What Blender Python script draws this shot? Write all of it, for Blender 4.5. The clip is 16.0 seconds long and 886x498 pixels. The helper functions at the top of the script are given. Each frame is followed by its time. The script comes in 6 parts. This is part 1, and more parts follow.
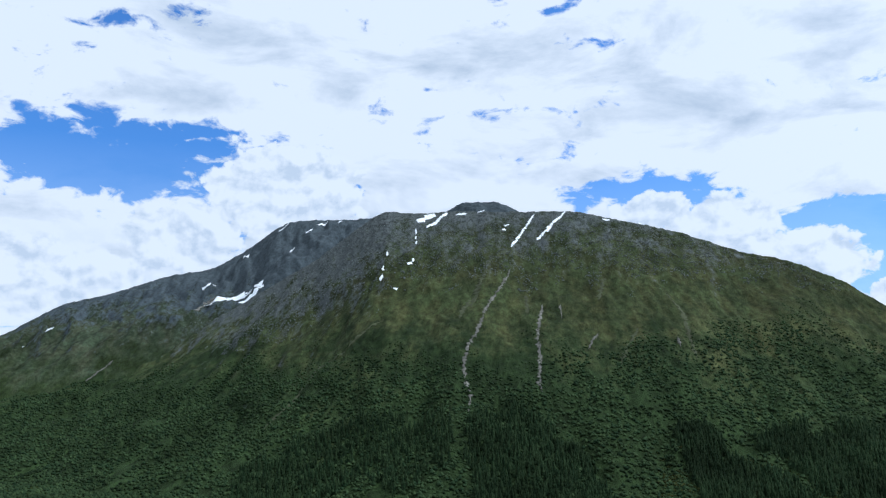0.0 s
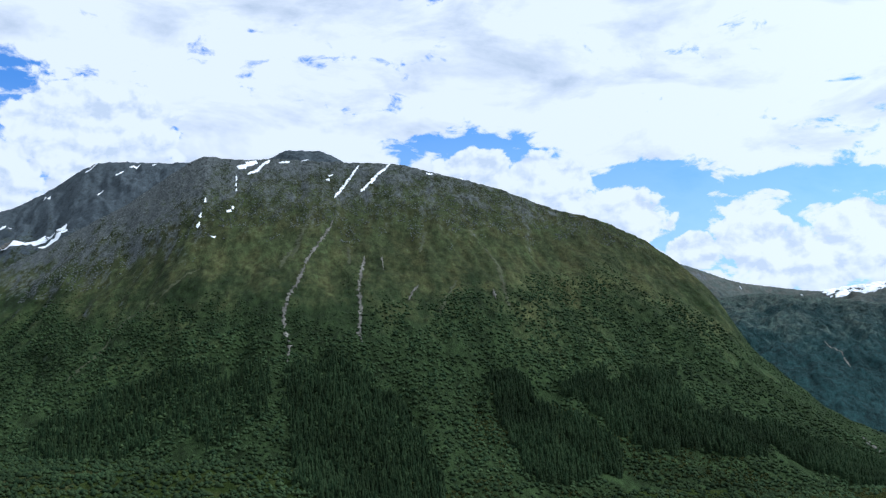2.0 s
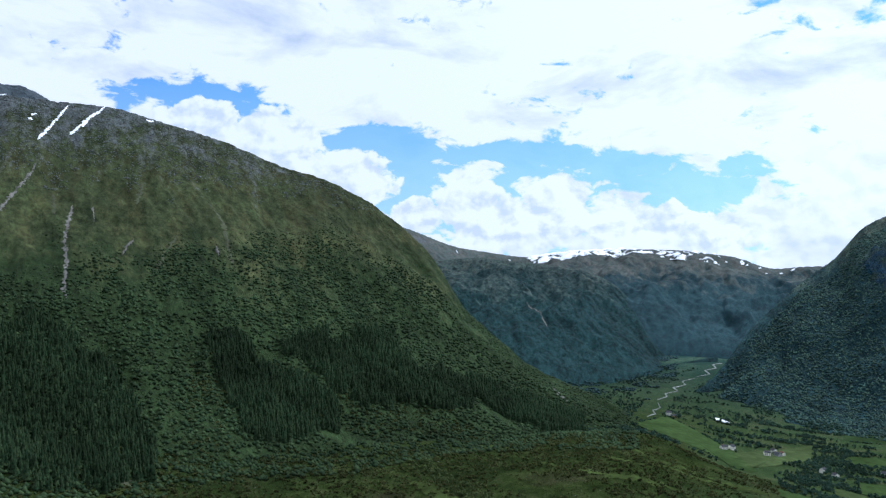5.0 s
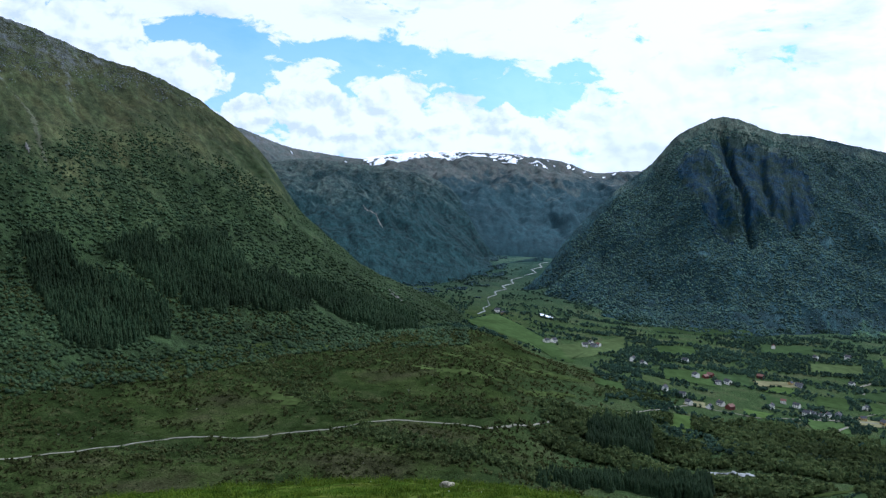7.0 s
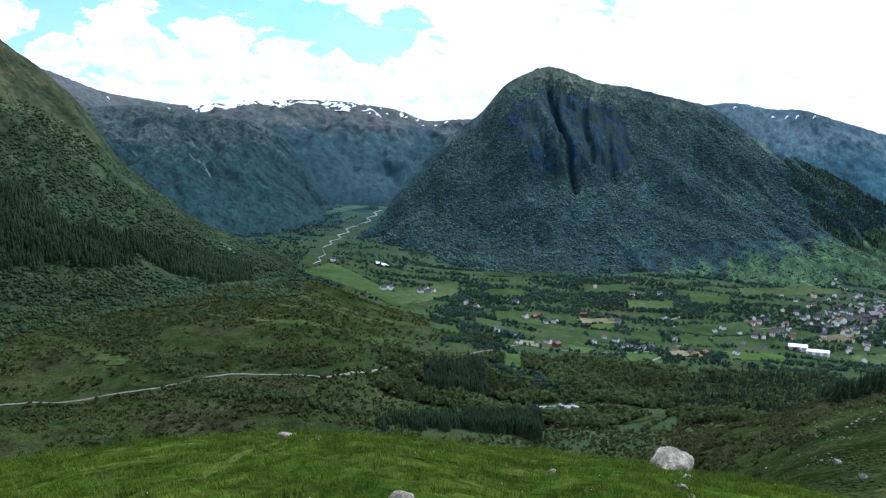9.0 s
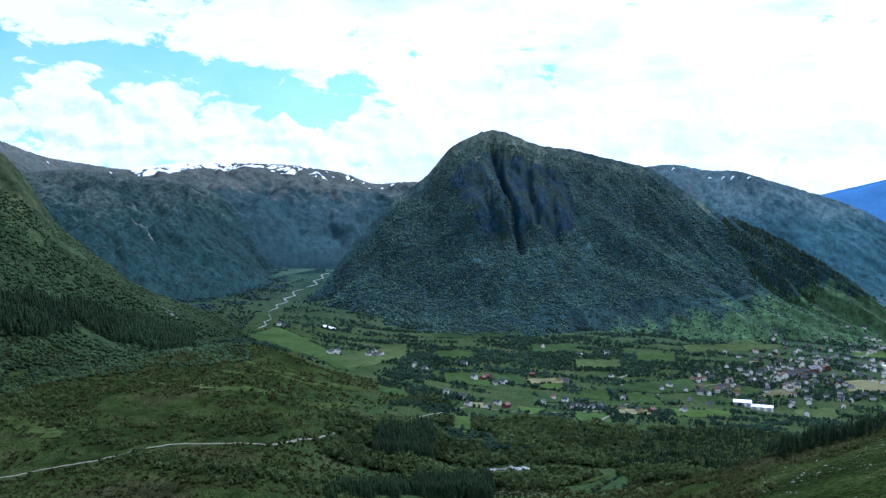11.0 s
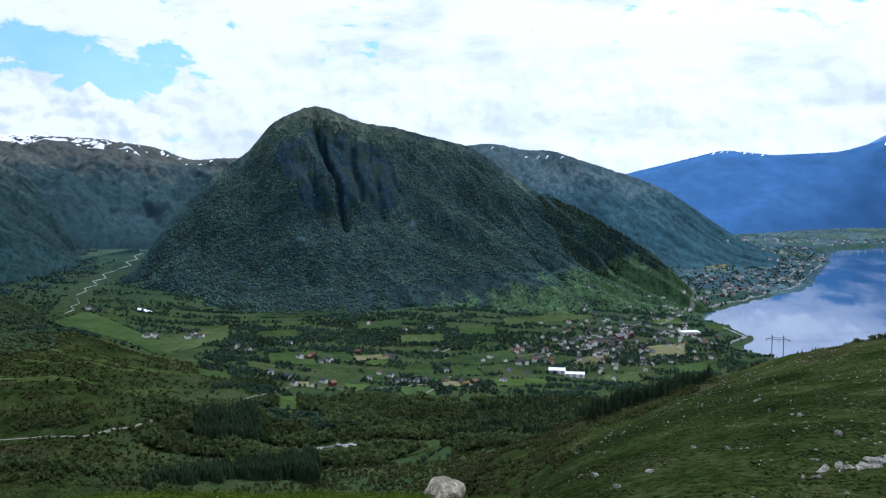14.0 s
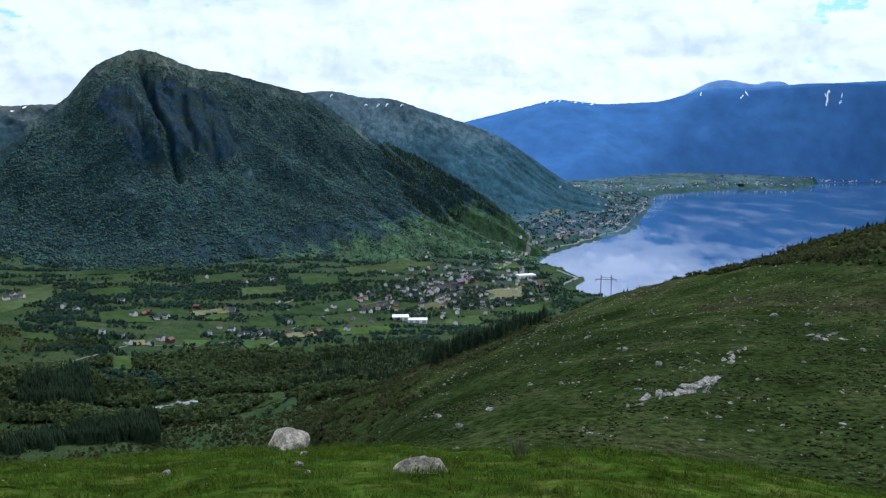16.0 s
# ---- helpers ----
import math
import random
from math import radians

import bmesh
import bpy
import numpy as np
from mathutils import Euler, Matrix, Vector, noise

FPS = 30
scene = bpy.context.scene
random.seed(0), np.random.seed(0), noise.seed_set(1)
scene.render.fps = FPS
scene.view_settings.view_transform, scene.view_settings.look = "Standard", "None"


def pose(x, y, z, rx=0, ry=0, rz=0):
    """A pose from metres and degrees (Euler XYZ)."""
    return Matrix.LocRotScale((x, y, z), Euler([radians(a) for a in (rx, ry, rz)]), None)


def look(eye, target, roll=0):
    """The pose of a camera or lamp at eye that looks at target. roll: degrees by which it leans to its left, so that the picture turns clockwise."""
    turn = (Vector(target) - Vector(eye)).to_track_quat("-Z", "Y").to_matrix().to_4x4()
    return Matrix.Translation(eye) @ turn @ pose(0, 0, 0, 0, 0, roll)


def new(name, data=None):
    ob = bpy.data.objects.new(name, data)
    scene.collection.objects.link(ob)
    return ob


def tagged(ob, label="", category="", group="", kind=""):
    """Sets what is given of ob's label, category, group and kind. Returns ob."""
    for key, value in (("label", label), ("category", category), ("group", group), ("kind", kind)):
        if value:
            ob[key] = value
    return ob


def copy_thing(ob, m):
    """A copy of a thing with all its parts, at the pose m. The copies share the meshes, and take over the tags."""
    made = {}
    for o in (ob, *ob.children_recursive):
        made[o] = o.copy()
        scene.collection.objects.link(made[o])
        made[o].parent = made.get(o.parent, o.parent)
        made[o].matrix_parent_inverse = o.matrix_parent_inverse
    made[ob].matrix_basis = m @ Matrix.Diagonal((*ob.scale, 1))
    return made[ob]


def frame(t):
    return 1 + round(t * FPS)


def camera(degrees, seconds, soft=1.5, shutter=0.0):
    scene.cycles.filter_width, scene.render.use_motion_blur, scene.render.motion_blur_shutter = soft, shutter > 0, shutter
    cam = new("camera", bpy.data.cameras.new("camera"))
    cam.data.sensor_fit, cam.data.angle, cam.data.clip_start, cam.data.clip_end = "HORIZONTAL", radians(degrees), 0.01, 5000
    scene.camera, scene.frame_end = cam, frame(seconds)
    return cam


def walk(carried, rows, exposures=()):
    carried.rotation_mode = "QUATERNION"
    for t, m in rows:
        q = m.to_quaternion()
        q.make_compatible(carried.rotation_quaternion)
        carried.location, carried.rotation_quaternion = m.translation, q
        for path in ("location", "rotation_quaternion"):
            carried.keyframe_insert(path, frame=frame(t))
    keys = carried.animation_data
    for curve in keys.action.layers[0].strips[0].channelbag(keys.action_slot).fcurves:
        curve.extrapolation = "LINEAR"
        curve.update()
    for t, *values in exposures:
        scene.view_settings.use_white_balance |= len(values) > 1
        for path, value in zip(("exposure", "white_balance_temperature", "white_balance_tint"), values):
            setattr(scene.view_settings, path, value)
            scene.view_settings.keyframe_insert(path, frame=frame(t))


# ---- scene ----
# A person stands on a hillside 200 m above a fjord and turns to the right.
# Bearings run clockwise from +y; the fjord's surface is z = 0.
EYE = 200.0
ARM = 0.4
cam = camera(55.87, 16.0, 1.3)
ROWS = [  # seconds, pitch, roll, yaw
    (0, 9.50, -0.00, -0.00),
    (0.5, 8.49, 0.02, -2.54),
    (1, 7.59, 0.04, -5.66),
    (1.5, 6.82, 0.11, -8.92),
    (2, 6.15, 0.12, -12.18),
    (2.5, 5.59, 0.11, -15.42),
    (3, 5.17, 0.01, -18.66),
    (3.5, 4.85, -0.07, -21.86),
    (4, 4.60, -0.13, -24.85),
    (4.2, 4.48, -0.23, -26.00),
    (6.3, 0.08, -0.67, -38.27),
    (6.5, -0.72, -0.68, -39.19),
    (7, -3.15, -0.74, -42.07),
    (7.5, -5.42, -0.81, -44.95),
    (8, -6.61, -0.75, -47.79),
    (8.5, -6.80, -0.68, -50.59),
    (9, -6.56, -0.47, -53.39),
    (9.5, -5.81, -0.39, -55.32),
    (10, -4.53, -0.30, -56.19),
    (12.3, -0.47, -0.25, -58.48),
    (12.5, -0.75, -0.15, -59.46),
    (13, -1.75, -0.08, -62.56),
    (13.5, -2.82, -0.07, -65.85),
    (14, -3.85, -0.05, -69.03),
    (14.5, -4.85, -0.03, -71.95),
    (15, -5.79, 0.07, -74.58),
    (15.5, -6.65, 0.12, -77.14),
    (16, -7.36, 0.11, -79.89),
]


def held(pitch, roll, yaw):
    a = radians(-yaw)
    return pose(ARM * math.sin(a), ARM * math.cos(a), EYE, 90 + pitch, roll, yaw)


EXPOSURES = [(0.0, -0.44, 5250, 7), (1.5, -0.38, 5250, 8), (4.0, -0.3, 5150, 11), (6.5, -0.3, 5100, 14), (7.0, -0.2, 5000, 15), (7.5, -0.12, 4800, 14), (8.0, 0.06, 5150, 16), (8.5, 0.13, 5200, 17), (9.5, 0.16, 4550, 15), (10.0, 0.18, 4400, 14), (12.5, -0.36, 5250, 15), (14.0, -0.3, 5150, 14), (16.0, -0.3, 5050, 14)]
walk(cam, [(t, held(p, r, y)) for t, p, r, y in ROWS], EXPOSURES)

# ---- sky and sun ----
SUN_BEARING, SUN_HEIGHT = 85.0, 46.0
world = bpy.data.worlds.new("sky")
scene.world = world
world.use_nodes = True
wn, wl = world.node_tree.nodes, world.node_tree.links
wn.clear()


def wnode(kind, **values):
    n = wn.new(kind)
    for k, v in values.items():
        n.inputs[k].default_value = v
    return n


def wmath(op, a, b=None, c=None):
    n = wn.new("ShaderNodeMath")
    n.operation = op
    for i, v in enumerate((a, b, c)):
        if v is None:
            continue
        if isinstance(v, (int, float)):
            n.inputs[i].default_value = v
        else:
            wl.new(v, n.inputs[i])
    return n.outputs[0]


sky = wn.new("ShaderNodeTexSky")
sky.sky_type = "NISHITA"
sky.sun_disc = False
sky.sun_elevation = radians(SUN_HEIGHT)
sky.sun_rotation = radians(SUN_BEARING)
coord = wn.new("ShaderNodeTexCoord")
split = wn.new("ShaderNodeSeparateXYZ")
wl.new(coord.outputs["Generated"], split.inputs[0])
bearing = wmath("MULTIPLY", wmath("ARCTAN2", split.outputs[0], split.outputs[1]), 57.2958)
height = wmath("MULTIPLY", wmath("ARCSINE", split.outputs[2]), 57.2958)
# cloud field: broad banks high up, heaped clouds low over the horizon
field = wn.new("ShaderNodeCombineXYZ")
wl.new(wmath("MULTIPLY", bearing, 0.075), field.inputs[0])
wl.new(wmath("MULTIPLY", height, 0.13), field.inputs[1])
puffs = wnode("ShaderNodeTexNoise", Scale=1.0, Detail=10.0, Roughness=0.62, Distortion=0.35)
wl.new(field.outputs[0], puffs.inputs["Vector"])
cover = wmath("ADD", wmath("MULTIPLY", wmath("SUBTRACT", puffs.outputs[0], 0.5), 2.2), 0.86)
flecks_at = wn.new("ShaderNodeCombineXYZ")
wl.new(wmath("MULTIPLY", bearing, 0.38), flecks_at.inputs[0])
wl.new(wmath("MULTIPLY", height, 0.72), flecks_at.inputs[1])
flecks_at.inputs[2].default_value = 2.0
flecks = wnode("ShaderNodeTexNoise", Scale=1.0, Detail=8.0, Roughness=0.6, Distortion=0.4)
wl.new(flecks_at.outputs[0], flecks.inputs["Vector"])
cover = wmath("ADD", cover, wmath("MULTIPLY", wmath("SUBTRACT", flecks.outputs[0], 0.5), 2.9))
# gaps of blue: bearing, height, half width, half height, depth
BLUE_GAPS = [(-24, 14.3, 6.5, 2.3, 1.25), (-17, 16.2, 4.5, 1.0, 0.8), (-21, 23.5, 5, 1.2, 0.5), (15, 13.1, 5.2, 0.8, 1.0), (26, 10.7, 4.6, 1.1, 1.2), (28.6, 8.2, 1.6, 1.8, 1.1), (34.5, 10.0, 5, 0.8, 1.0), (43, 9.0, 6, 1.0, 1.0), (48.5, 7.3, 3.6, 0.9, 1.2), (37, 6.0, 14, 2.4, 0.5), (2, 18.8, 1.6, 0.5, 0.55), (-1.5, 16.2, 1.3, 0.5, 0.5), (-6.5, 13.4, 1.2, 0.4, 0.5), (6.5, 25.2, 2, 0.4, 0.4), (108, 8.6, 4, 1.0, 0.9)]


def oval(b, h, at):
    """1 in the middle of an oval on the sky, 0 at its rim."""
    cb, ch, hw, hh = at
    u = wmath("DIVIDE", wmath("SUBTRACT", b, cb), hw)
    v = wmath("DIVIDE", wmath("SUBTRACT", h, ch), hh)
    return wmath("SUBTRACT", 1.0, wmath("ADD", wmath("MULTIPLY", u, u), wmath("MULTIPLY", v, v)))


for *at, depth in BLUE_GAPS:
    g = wmath("MULTIPLY", wmath("EXPONENT", wmath("MULTIPLY", wmath("SUBTRACT", oval(bearing, height, at), 1.0), 0.8)), depth)
    cover = wmath("SUBTRACT", cover, g)
edge = wnode("ShaderNodeMapRange")
edge.interpolation_type = "SMOOTHSTEP"
edge.inputs["From Min"].default_value, edge.inputs["From Max"].default_value = 0.08, 0.50
wl.new(cover, edge.inputs["Value"])
# heaped clouds: bearing, height, half width, half height of each billow
BILLOWS = [(-27, 6.6, 6.5, 3.0), (-22, 6.5, 4, 2.4), (-17.5, 9.5, 4.4, 2.7), (-11, 13.0, 5.5, 3.6), (14.5, 11.4, 3.0, 1.5), (19, 10.2, 4.2, 2.2), (24.4, 8.2, 3.6, 2.2), (28.9, 5.4, 1.9, 1.5), (32.6, 6.2, 2.3, 2.6), (34.4, 5.0, 2.6, 2.6), (38.7, 6.3, 2.6, 2.8), (36.6, 4.8, 3, 2.0), (42.9, 5.2, 2.4, 2.3), (46.2, 4.4, 2.4, 2.0), (49.4, 4.2, 2.6, 1.8)]
heap_at = wn.new("ShaderNodeCombineXYZ")
wl.new(wmath("MULTIPLY", bearing, 0.42), heap_at.inputs[0])
wl.new(wmath("MULTIPLY", height, 0.50), heap_at.inputs[1])
heap_at.inputs[2].default_value = 9.0
heap = wnode("ShaderNodeTexNoise", Scale=1.0, Detail=9.0, Roughness=0.55, Distortion=0.2)
wl.new(heap_at.outputs[0], heap.inputs["Vector"])
bulge = wmath("SUBTRACT", heap.outputs[0], 0.5)
pile = -5.0
for at in BILLOWS:
    o = oval(bearing, height, at)
    pile = wmath("MAXIMUM", pile, o)
pile = wmath("ADD", pile, wmath("MULTIPLY", bulge, 3.4))
heaps = wnode("ShaderNodeMapRange")
heaps.interpolation_type = "SMOOTHSTEP"
heaps.inputs["From Min"].default_value, heaps.inputs["From Max"].default_value = -0.06, 0.22
wl.new(pile, heaps.inputs["Value"])
# thicker parts of the cloud are greyer
field2 = wn.new("ShaderNodeCombineXYZ")
wl.new(wmath("MULTIPLY", bearing, 0.10), field2.inputs[0])
wl.new(wmath("MULTIPLY", height, 0.25), field2.inputs[1])
field2.inputs[2].default_value = 4.0
grey = wnode("ShaderNodeTexNoise", Scale=1.0, Detail=9.0, Roughness=0.60, Distortion=0.3)
wl.new(field2.outputs[0], grey.inputs["Vector"])
# heavy undersides: bearing, height, half width, half height, depth
HEAVY = [(97, 6.1, 6, 0.9, 0.16), (89.5, 8.3, 2.6, 1.8, 0.10), (84, 4.4, 6, 0.9, 0.09), (72, 5.4, 7, 1.0, 0.08), (60, 9.2, 5, 1.4, 0.09), (102, 3.6, 6, 0.7, 0.10), (10, 14.6, 3, 1.2, 0.10), (-13, 10.5, 4, 1.2, 0.07), (-2, 24, 9, 1.2, 0.06), (5, 18, 5, 2, 0.05)]
under = 0.0
for *at, depth in HEAVY:
    under = wmath("ADD", under, wmath("MULTIPLY", wmath("EXPONENT", wmath("SUBTRACT", oval(bearing, height, at), 1.0)), depth))
shade = wn.new("ShaderNodeValToRGB")
shade.color_ramp.elements[0].position, shade.color_ramp.elements[0].color = 0.28, (0.60, 0.65, 0.71, 1)
shade.color_ramp.elements[1].position, shade.color_ramp.elements[1].color = 0.49, (1.02, 1.0, 0.985, 1)
wl.new(wmath("SUBTRACT", grey.outputs[0], under), shade.inputs[0])
blue = wn.new("ShaderNodeBackground")
blue.inputs[1].default_value = 0.168
tint = wn.new("ShaderNodeMix")
tint.data_type, tint.blend_type = "RGBA", "MULTIPLY"
tint.inputs[0].default_value = 1.0
wl.new(sky.outputs[0], tint.inputs[6])
tint.inputs[7].default_value = (0.46, 0.80, 1.22, 1)
wl.new(tint.outputs[2], blue.inputs[0])
cloud = wn.new("ShaderNodeBackground")
lump = wn.new("ShaderNodeValToRGB")
lump.color_ramp.elements[0].position, lump.color_ramp.elements[0].color = 0.42, (0.74, 0.78, 0.83, 1)
lump.color_ramp.elements[1].position, lump.color_ramp.elements[1].color = 0.60, (1.03, 1.01, 0.985, 1)
# billows are bright towards the upper right, where the sun is, and grey below
lump_at = wn.new("ShaderNodeCombineXYZ")
wl.new(wmath("MULTIPLY", wmath("ADD", bearing, 0.35), 0.42), lump_at.inputs[0])
wl.new(wmath("MULTIPLY", wmath("ADD", height, 0.5), 0.50), lump_at.inputs[1])
lump_at.inputs[2].default_value = 9.0
beyond = wnode("ShaderNodeTexNoise", Scale=1.0, Detail=9.0, Roughness=0.55, Distortion=0.2)
wl.new(lump_at.outputs[0], beyond.inputs["Vector"])
wl.new(wmath("ADD", wmath("MULTIPLY", wmath("SUBTRACT", heap.outputs[0], beyond.outputs[0]), 1.15), 0.565), lump.inputs[0])
tone = wn.new("ShaderNodeMix")
tone.data_type = "RGBA"
low_deck = wnode("ShaderNodeMapRange")
low_deck.inputs["From Min"].default_value, low_deck.inputs["From Max"].default_value = 11.0, 6.0
low_deck.inputs["To Max"].default_value = 0.5
wl.new(height, low_deck.inputs["Value"])
wl.new(wmath("MAXIMUM", heaps.outputs[0], low_deck.outputs[0]), tone.inputs[0])
wl.new(shade.outputs[0], tone.inputs[6])
wl.new(lump.outputs[0], tone.inputs[7])
wl.new(tone.outputs[2], cloud.inputs[0])
# the cloud is brighter round the hidden sun
away = wmath("ADD", wmath("POWER", wmath("DIVIDE", wmath("SUBTRACT", bearing, SUN_BEARING), 42.0), 2.0), wmath("POWER", wmath("DIVIDE", wmath("SUBTRACT", height, SUN_HEIGHT), 48.0), 2.0))
wl.new(wmath("ADD", wmath("MULTIPLY", wmath("EXPONENT", wmath("MULTIPLY", away, -1.0)), 0.4), 1.15), cloud.inputs[1])
mixed = wn.new("ShaderNodeMixShader")
# a thin veil lies over the blue low down
veil = wnode("ShaderNodeMapRange")
veil.inputs["From Min"].default_value, veil.inputs["From Max"].default_value = 16.0, 6.0
veil.inputs["To Min"].default_value, veil.inputs["To Max"].default_value = 0.02, 0.33
wl.new(height, veil.inputs["Value"])
wl.new(wmath("MAXIMUM", wmath("MAXIMUM", edge.outputs[0], heaps.outputs[0]), veil.outputs[0]), mixed.inputs[0])
wl.new(blue.outputs[0], mixed.inputs[1])
wl.new(cloud.outputs[0], mixed.inputs[2])
out = wn.new("ShaderNodeOutputWorld")
wl.new(mixed.outputs[0], out.inputs[0])

sun_data = bpy.data.lights.new("sun", "SUN")
sun_data.energy, sun_data.angle, sun_data.color = 4.2, radians(6), (1.0, 0.94, 0.85)
sun = new("sun", sun_data)
sb, sh = radians(SUN_BEARING), radians(SUN_HEIGHT)
sun.matrix_world = look((math.sin(sb) * math.cos(sh) * 900, math.cos(sb) * math.cos(sh) * 900, math.sin(sh) * 900), (0, 0, 0))

# ---- terrain as a function of bearing (degrees) and range (metres) ----
def hashed(ix, iy, seed):
    h = (ix * 374761393 + iy * 668265263 + seed * 974634541) & 0x7FFFFFFF
    h = ((h ^ (h >> 13)) * 1274126177) & 0x7FFFFFFF
    return ((h ^ (h >> 16)) & 0xFFFF) / 65535.0


TURNS = np.stack([np.cos(np.arange(64) * 0.0981748), np.sin(np.arange(64) * 0.0981748)], -1)


def value_noise(x, y, seed=0):
    """Gradient noise, about 0 to 1."""
    x, y = np.asarray(x, float), np.asarray(y, float)
    ix, iy = np.floor(x).astype(np.int64), np.floor(y).astype(np.int64)
    u, v = x - ix, y - iy

    def corner(dx, dy):
        g = TURNS[(hashed(ix + dx, iy + dy, seed) * 63.99).astype(np.int64)]
        return g[..., 0] * (u - dx) + g[..., 1] * (v - dy)

    a, b, c, d = corner(0, 0), corner(1, 0), corner(0, 1), corner(1, 1)
    su, sv = u * u * u * (u * (u * 6 - 15) + 10), v * v * v * (v * (v * 6 - 15) + 10)
    return 0.5 + 0.75 * ((a + (b - a) * su) * (1 - sv) + (c + (d - c) * su) * sv)


def fbm(x, y, seed=0, octaves=4, gain=0.5):
    total, amp, norm = 0.0, 1.0, 0.0
    for k in range(octaves):
        total = total + amp * (value_noise(x, y, seed + 17 * k) * 2 - 1)
        norm += amp
        amp *= gain
        x, y = x * 2.03 + 11.7, y * 2.03 - 5.3
    return total / norm


def table(az, pairs, soft=0.6):
    """A smooth curve through (bearing, value) pairs."""
    xs, ys = zip(*pairs)
    return sum(np.interp(az + d * soft, xs, ys) for d in (-1, -0.5, 0, 0.5, 1)) / 5


def smooth(e0, e1, x):
    t = np.clip((x - e0) / (e1 - e0), 0, 1)
    return t * t * (3 - 2 * t)


def xy(az, r):
    return r * np.sin(np.radians(az)), r * np.cos(np.radians(az))


def polar(x, y):
    return np.degrees(np.arctan2(x, y)), np.hypot(x, y)


# ground profiles: bearing, ranges, heights over the fjord
PROFILES = [
    (-180, (0, 15, 30, 100, 300, 800, 2000, 4900), (198.4, 200, 206, 232, 290, 360, 420, 420)),
    (-110, (0, 15, 30, 100, 300, 800, 2000, 4900), (198.4, 198, 199, 205, 215, 240, 260, 260)),
    (-60, (0, 15, 30, 80, 200, 400, 700, 1200, 2500, 4900), (198.4, 194, 188, 165, 120, 100, 110, 120, 130, 130)),
    (0, (0, 10, 20, 30, 60, 150, 300, 430, 560, 900, 2500, 4900), (198.4, 195.4, 192.1, 189, 176, 135, 98, 95, 118, 110, 110, 110)),
    (20, (0, 10, 20, 30, 60, 150, 300, 430, 560, 650, 900, 2500, 4900), (198.4, 195.3, 192.6, 190, 174, 125, 86, 80, 92, 97, 90, 100, 100)),
    (35, (0, 10, 20, 30, 60, 150, 300, 440, 640, 900, 1300, 2500, 4900), (198.4, 195.4, 192.8, 190.1, 172, 120, 78, 80.5, 88, 75, 80, 110, 110)),
    (45, (0, 10, 20, 30, 60, 150, 300, 450, 600, 720, 850, 1140, 1570, 2200, 4900), (198.4, 195.5, 193, 189.9, 171, 116, 74, 80, 88, 92, 72, 62, 90, 92, 92)),
    (48.5, (0, 10, 20, 30, 60, 150, 300, 480, 600, 690, 790, 1110, 1570, 2200, 4900), (198.4, 195.5, 193, 189.8, 171, 114, 70, 64, 72, 74, 56, 56, 90, 92, 92)),
    (52, (0, 10, 20, 30, 60, 150, 300, 520, 640, 720, 800, 910, 1110, 1570, 4900), (198.4, 195.4, 192.8, 189.6, 170, 112, 66, 52, 60, 58, 49, 49, 47, 88, 90)),
    (60, (0, 10, 20, 30, 60, 150, 300, 523, 800, 1110, 1500, 4900), (198.4, 195.2, 192.3, 189.2, 170, 105, 58, 40, 38, 40, 60, 60)),
    (66, (0, 10, 20, 28, 60, 150, 300, 520, 720, 900, 1100, 4900), (198.4, 195.2, 192.4, 189.9, 174, 118, 58, 38, 30, 26, 36, 40)),
    (72, (0, 10, 20, 27, 60, 120, 250, 300, 420, 600, 850, 1150, 4900), (198.4, 195.1, 192.3, 190.1, 175, 150, 119, 104, 65, 27, 18, 30, 30)),
    (78, (0, 10, 20, 25, 45, 60, 120, 280, 340, 480, 850, 1100, 1250, 4900), (198.4, 195.1, 192.3, 190.7, 181, 176, 161, 120, 105, 50, 11, 18, 22, 22)),
    (84, (0, 10, 20, 25, 45, 60, 120, 300, 360, 520, 800, 1000, 1250, 2200, 4900), (198.4, 195, 192.1, 190.6, 181, 177.5, 165.5, 128, 113, 45, 10, 7, 8, 12, 20)),
    (88, (0, 10, 20, 24, 45, 60, 120, 330, 400, 560, 800, 950, 1300, 2200, 2800, 4900), (198.4, 195.1, 192.3, 191.1, 181, 178, 168, 130.5, 112, 45, 7, 4, 5, 10, 18, 50)),
    (92, (0, 10, 20, 24, 45, 60, 120, 350, 430, 600, 900, 2200, 3000, 4200, 4900), (198.4, 195.1, 192.3, 191.2, 181.5, 178.2, 170, 137.5, 118, 50, 3, 5, 11, 60, 62)),
    (100, (0, 10, 20, 25, 45, 60, 120, 250, 400, 480, 700, 1000, 3600, 4500, 4900), (198.4, 195, 192.1, 190.7, 181, 178, 172, 164, 142.5, 125, 50, 4, 4, 60, 60)),
    (108, (0, 10, 20, 25, 45, 60, 120, 250, 430, 520, 800, 1100, 4700, 4900), (198.4, 195, 192, 190.4, 181, 178.4, 173.5, 170, 162.5, 150, 60, 4, 4, 40)),
    (140, (0, 15, 30, 60, 120, 430, 900, 1500, 3000, 4900), (198.4, 197, 192, 185, 184, 178, 110, 50, 50, 50)),
    (180, (0, 15, 30, 100, 300, 800, 2000, 4900), (198.4, 200, 206, 232, 290, 360, 420, 420)),
]
SHORE = [(900, 96), (1060, 92), (1120, 88.6), (1180, 89.3), (1215, 89.5), (1300, 88.2), (1390, 86.2), (1450, 86.2), (1560, 88.3), (1728, 90.5), (1903, 92.5), (2155, 93), (2541, 93.7), (3180, 94), (4900, 94)]
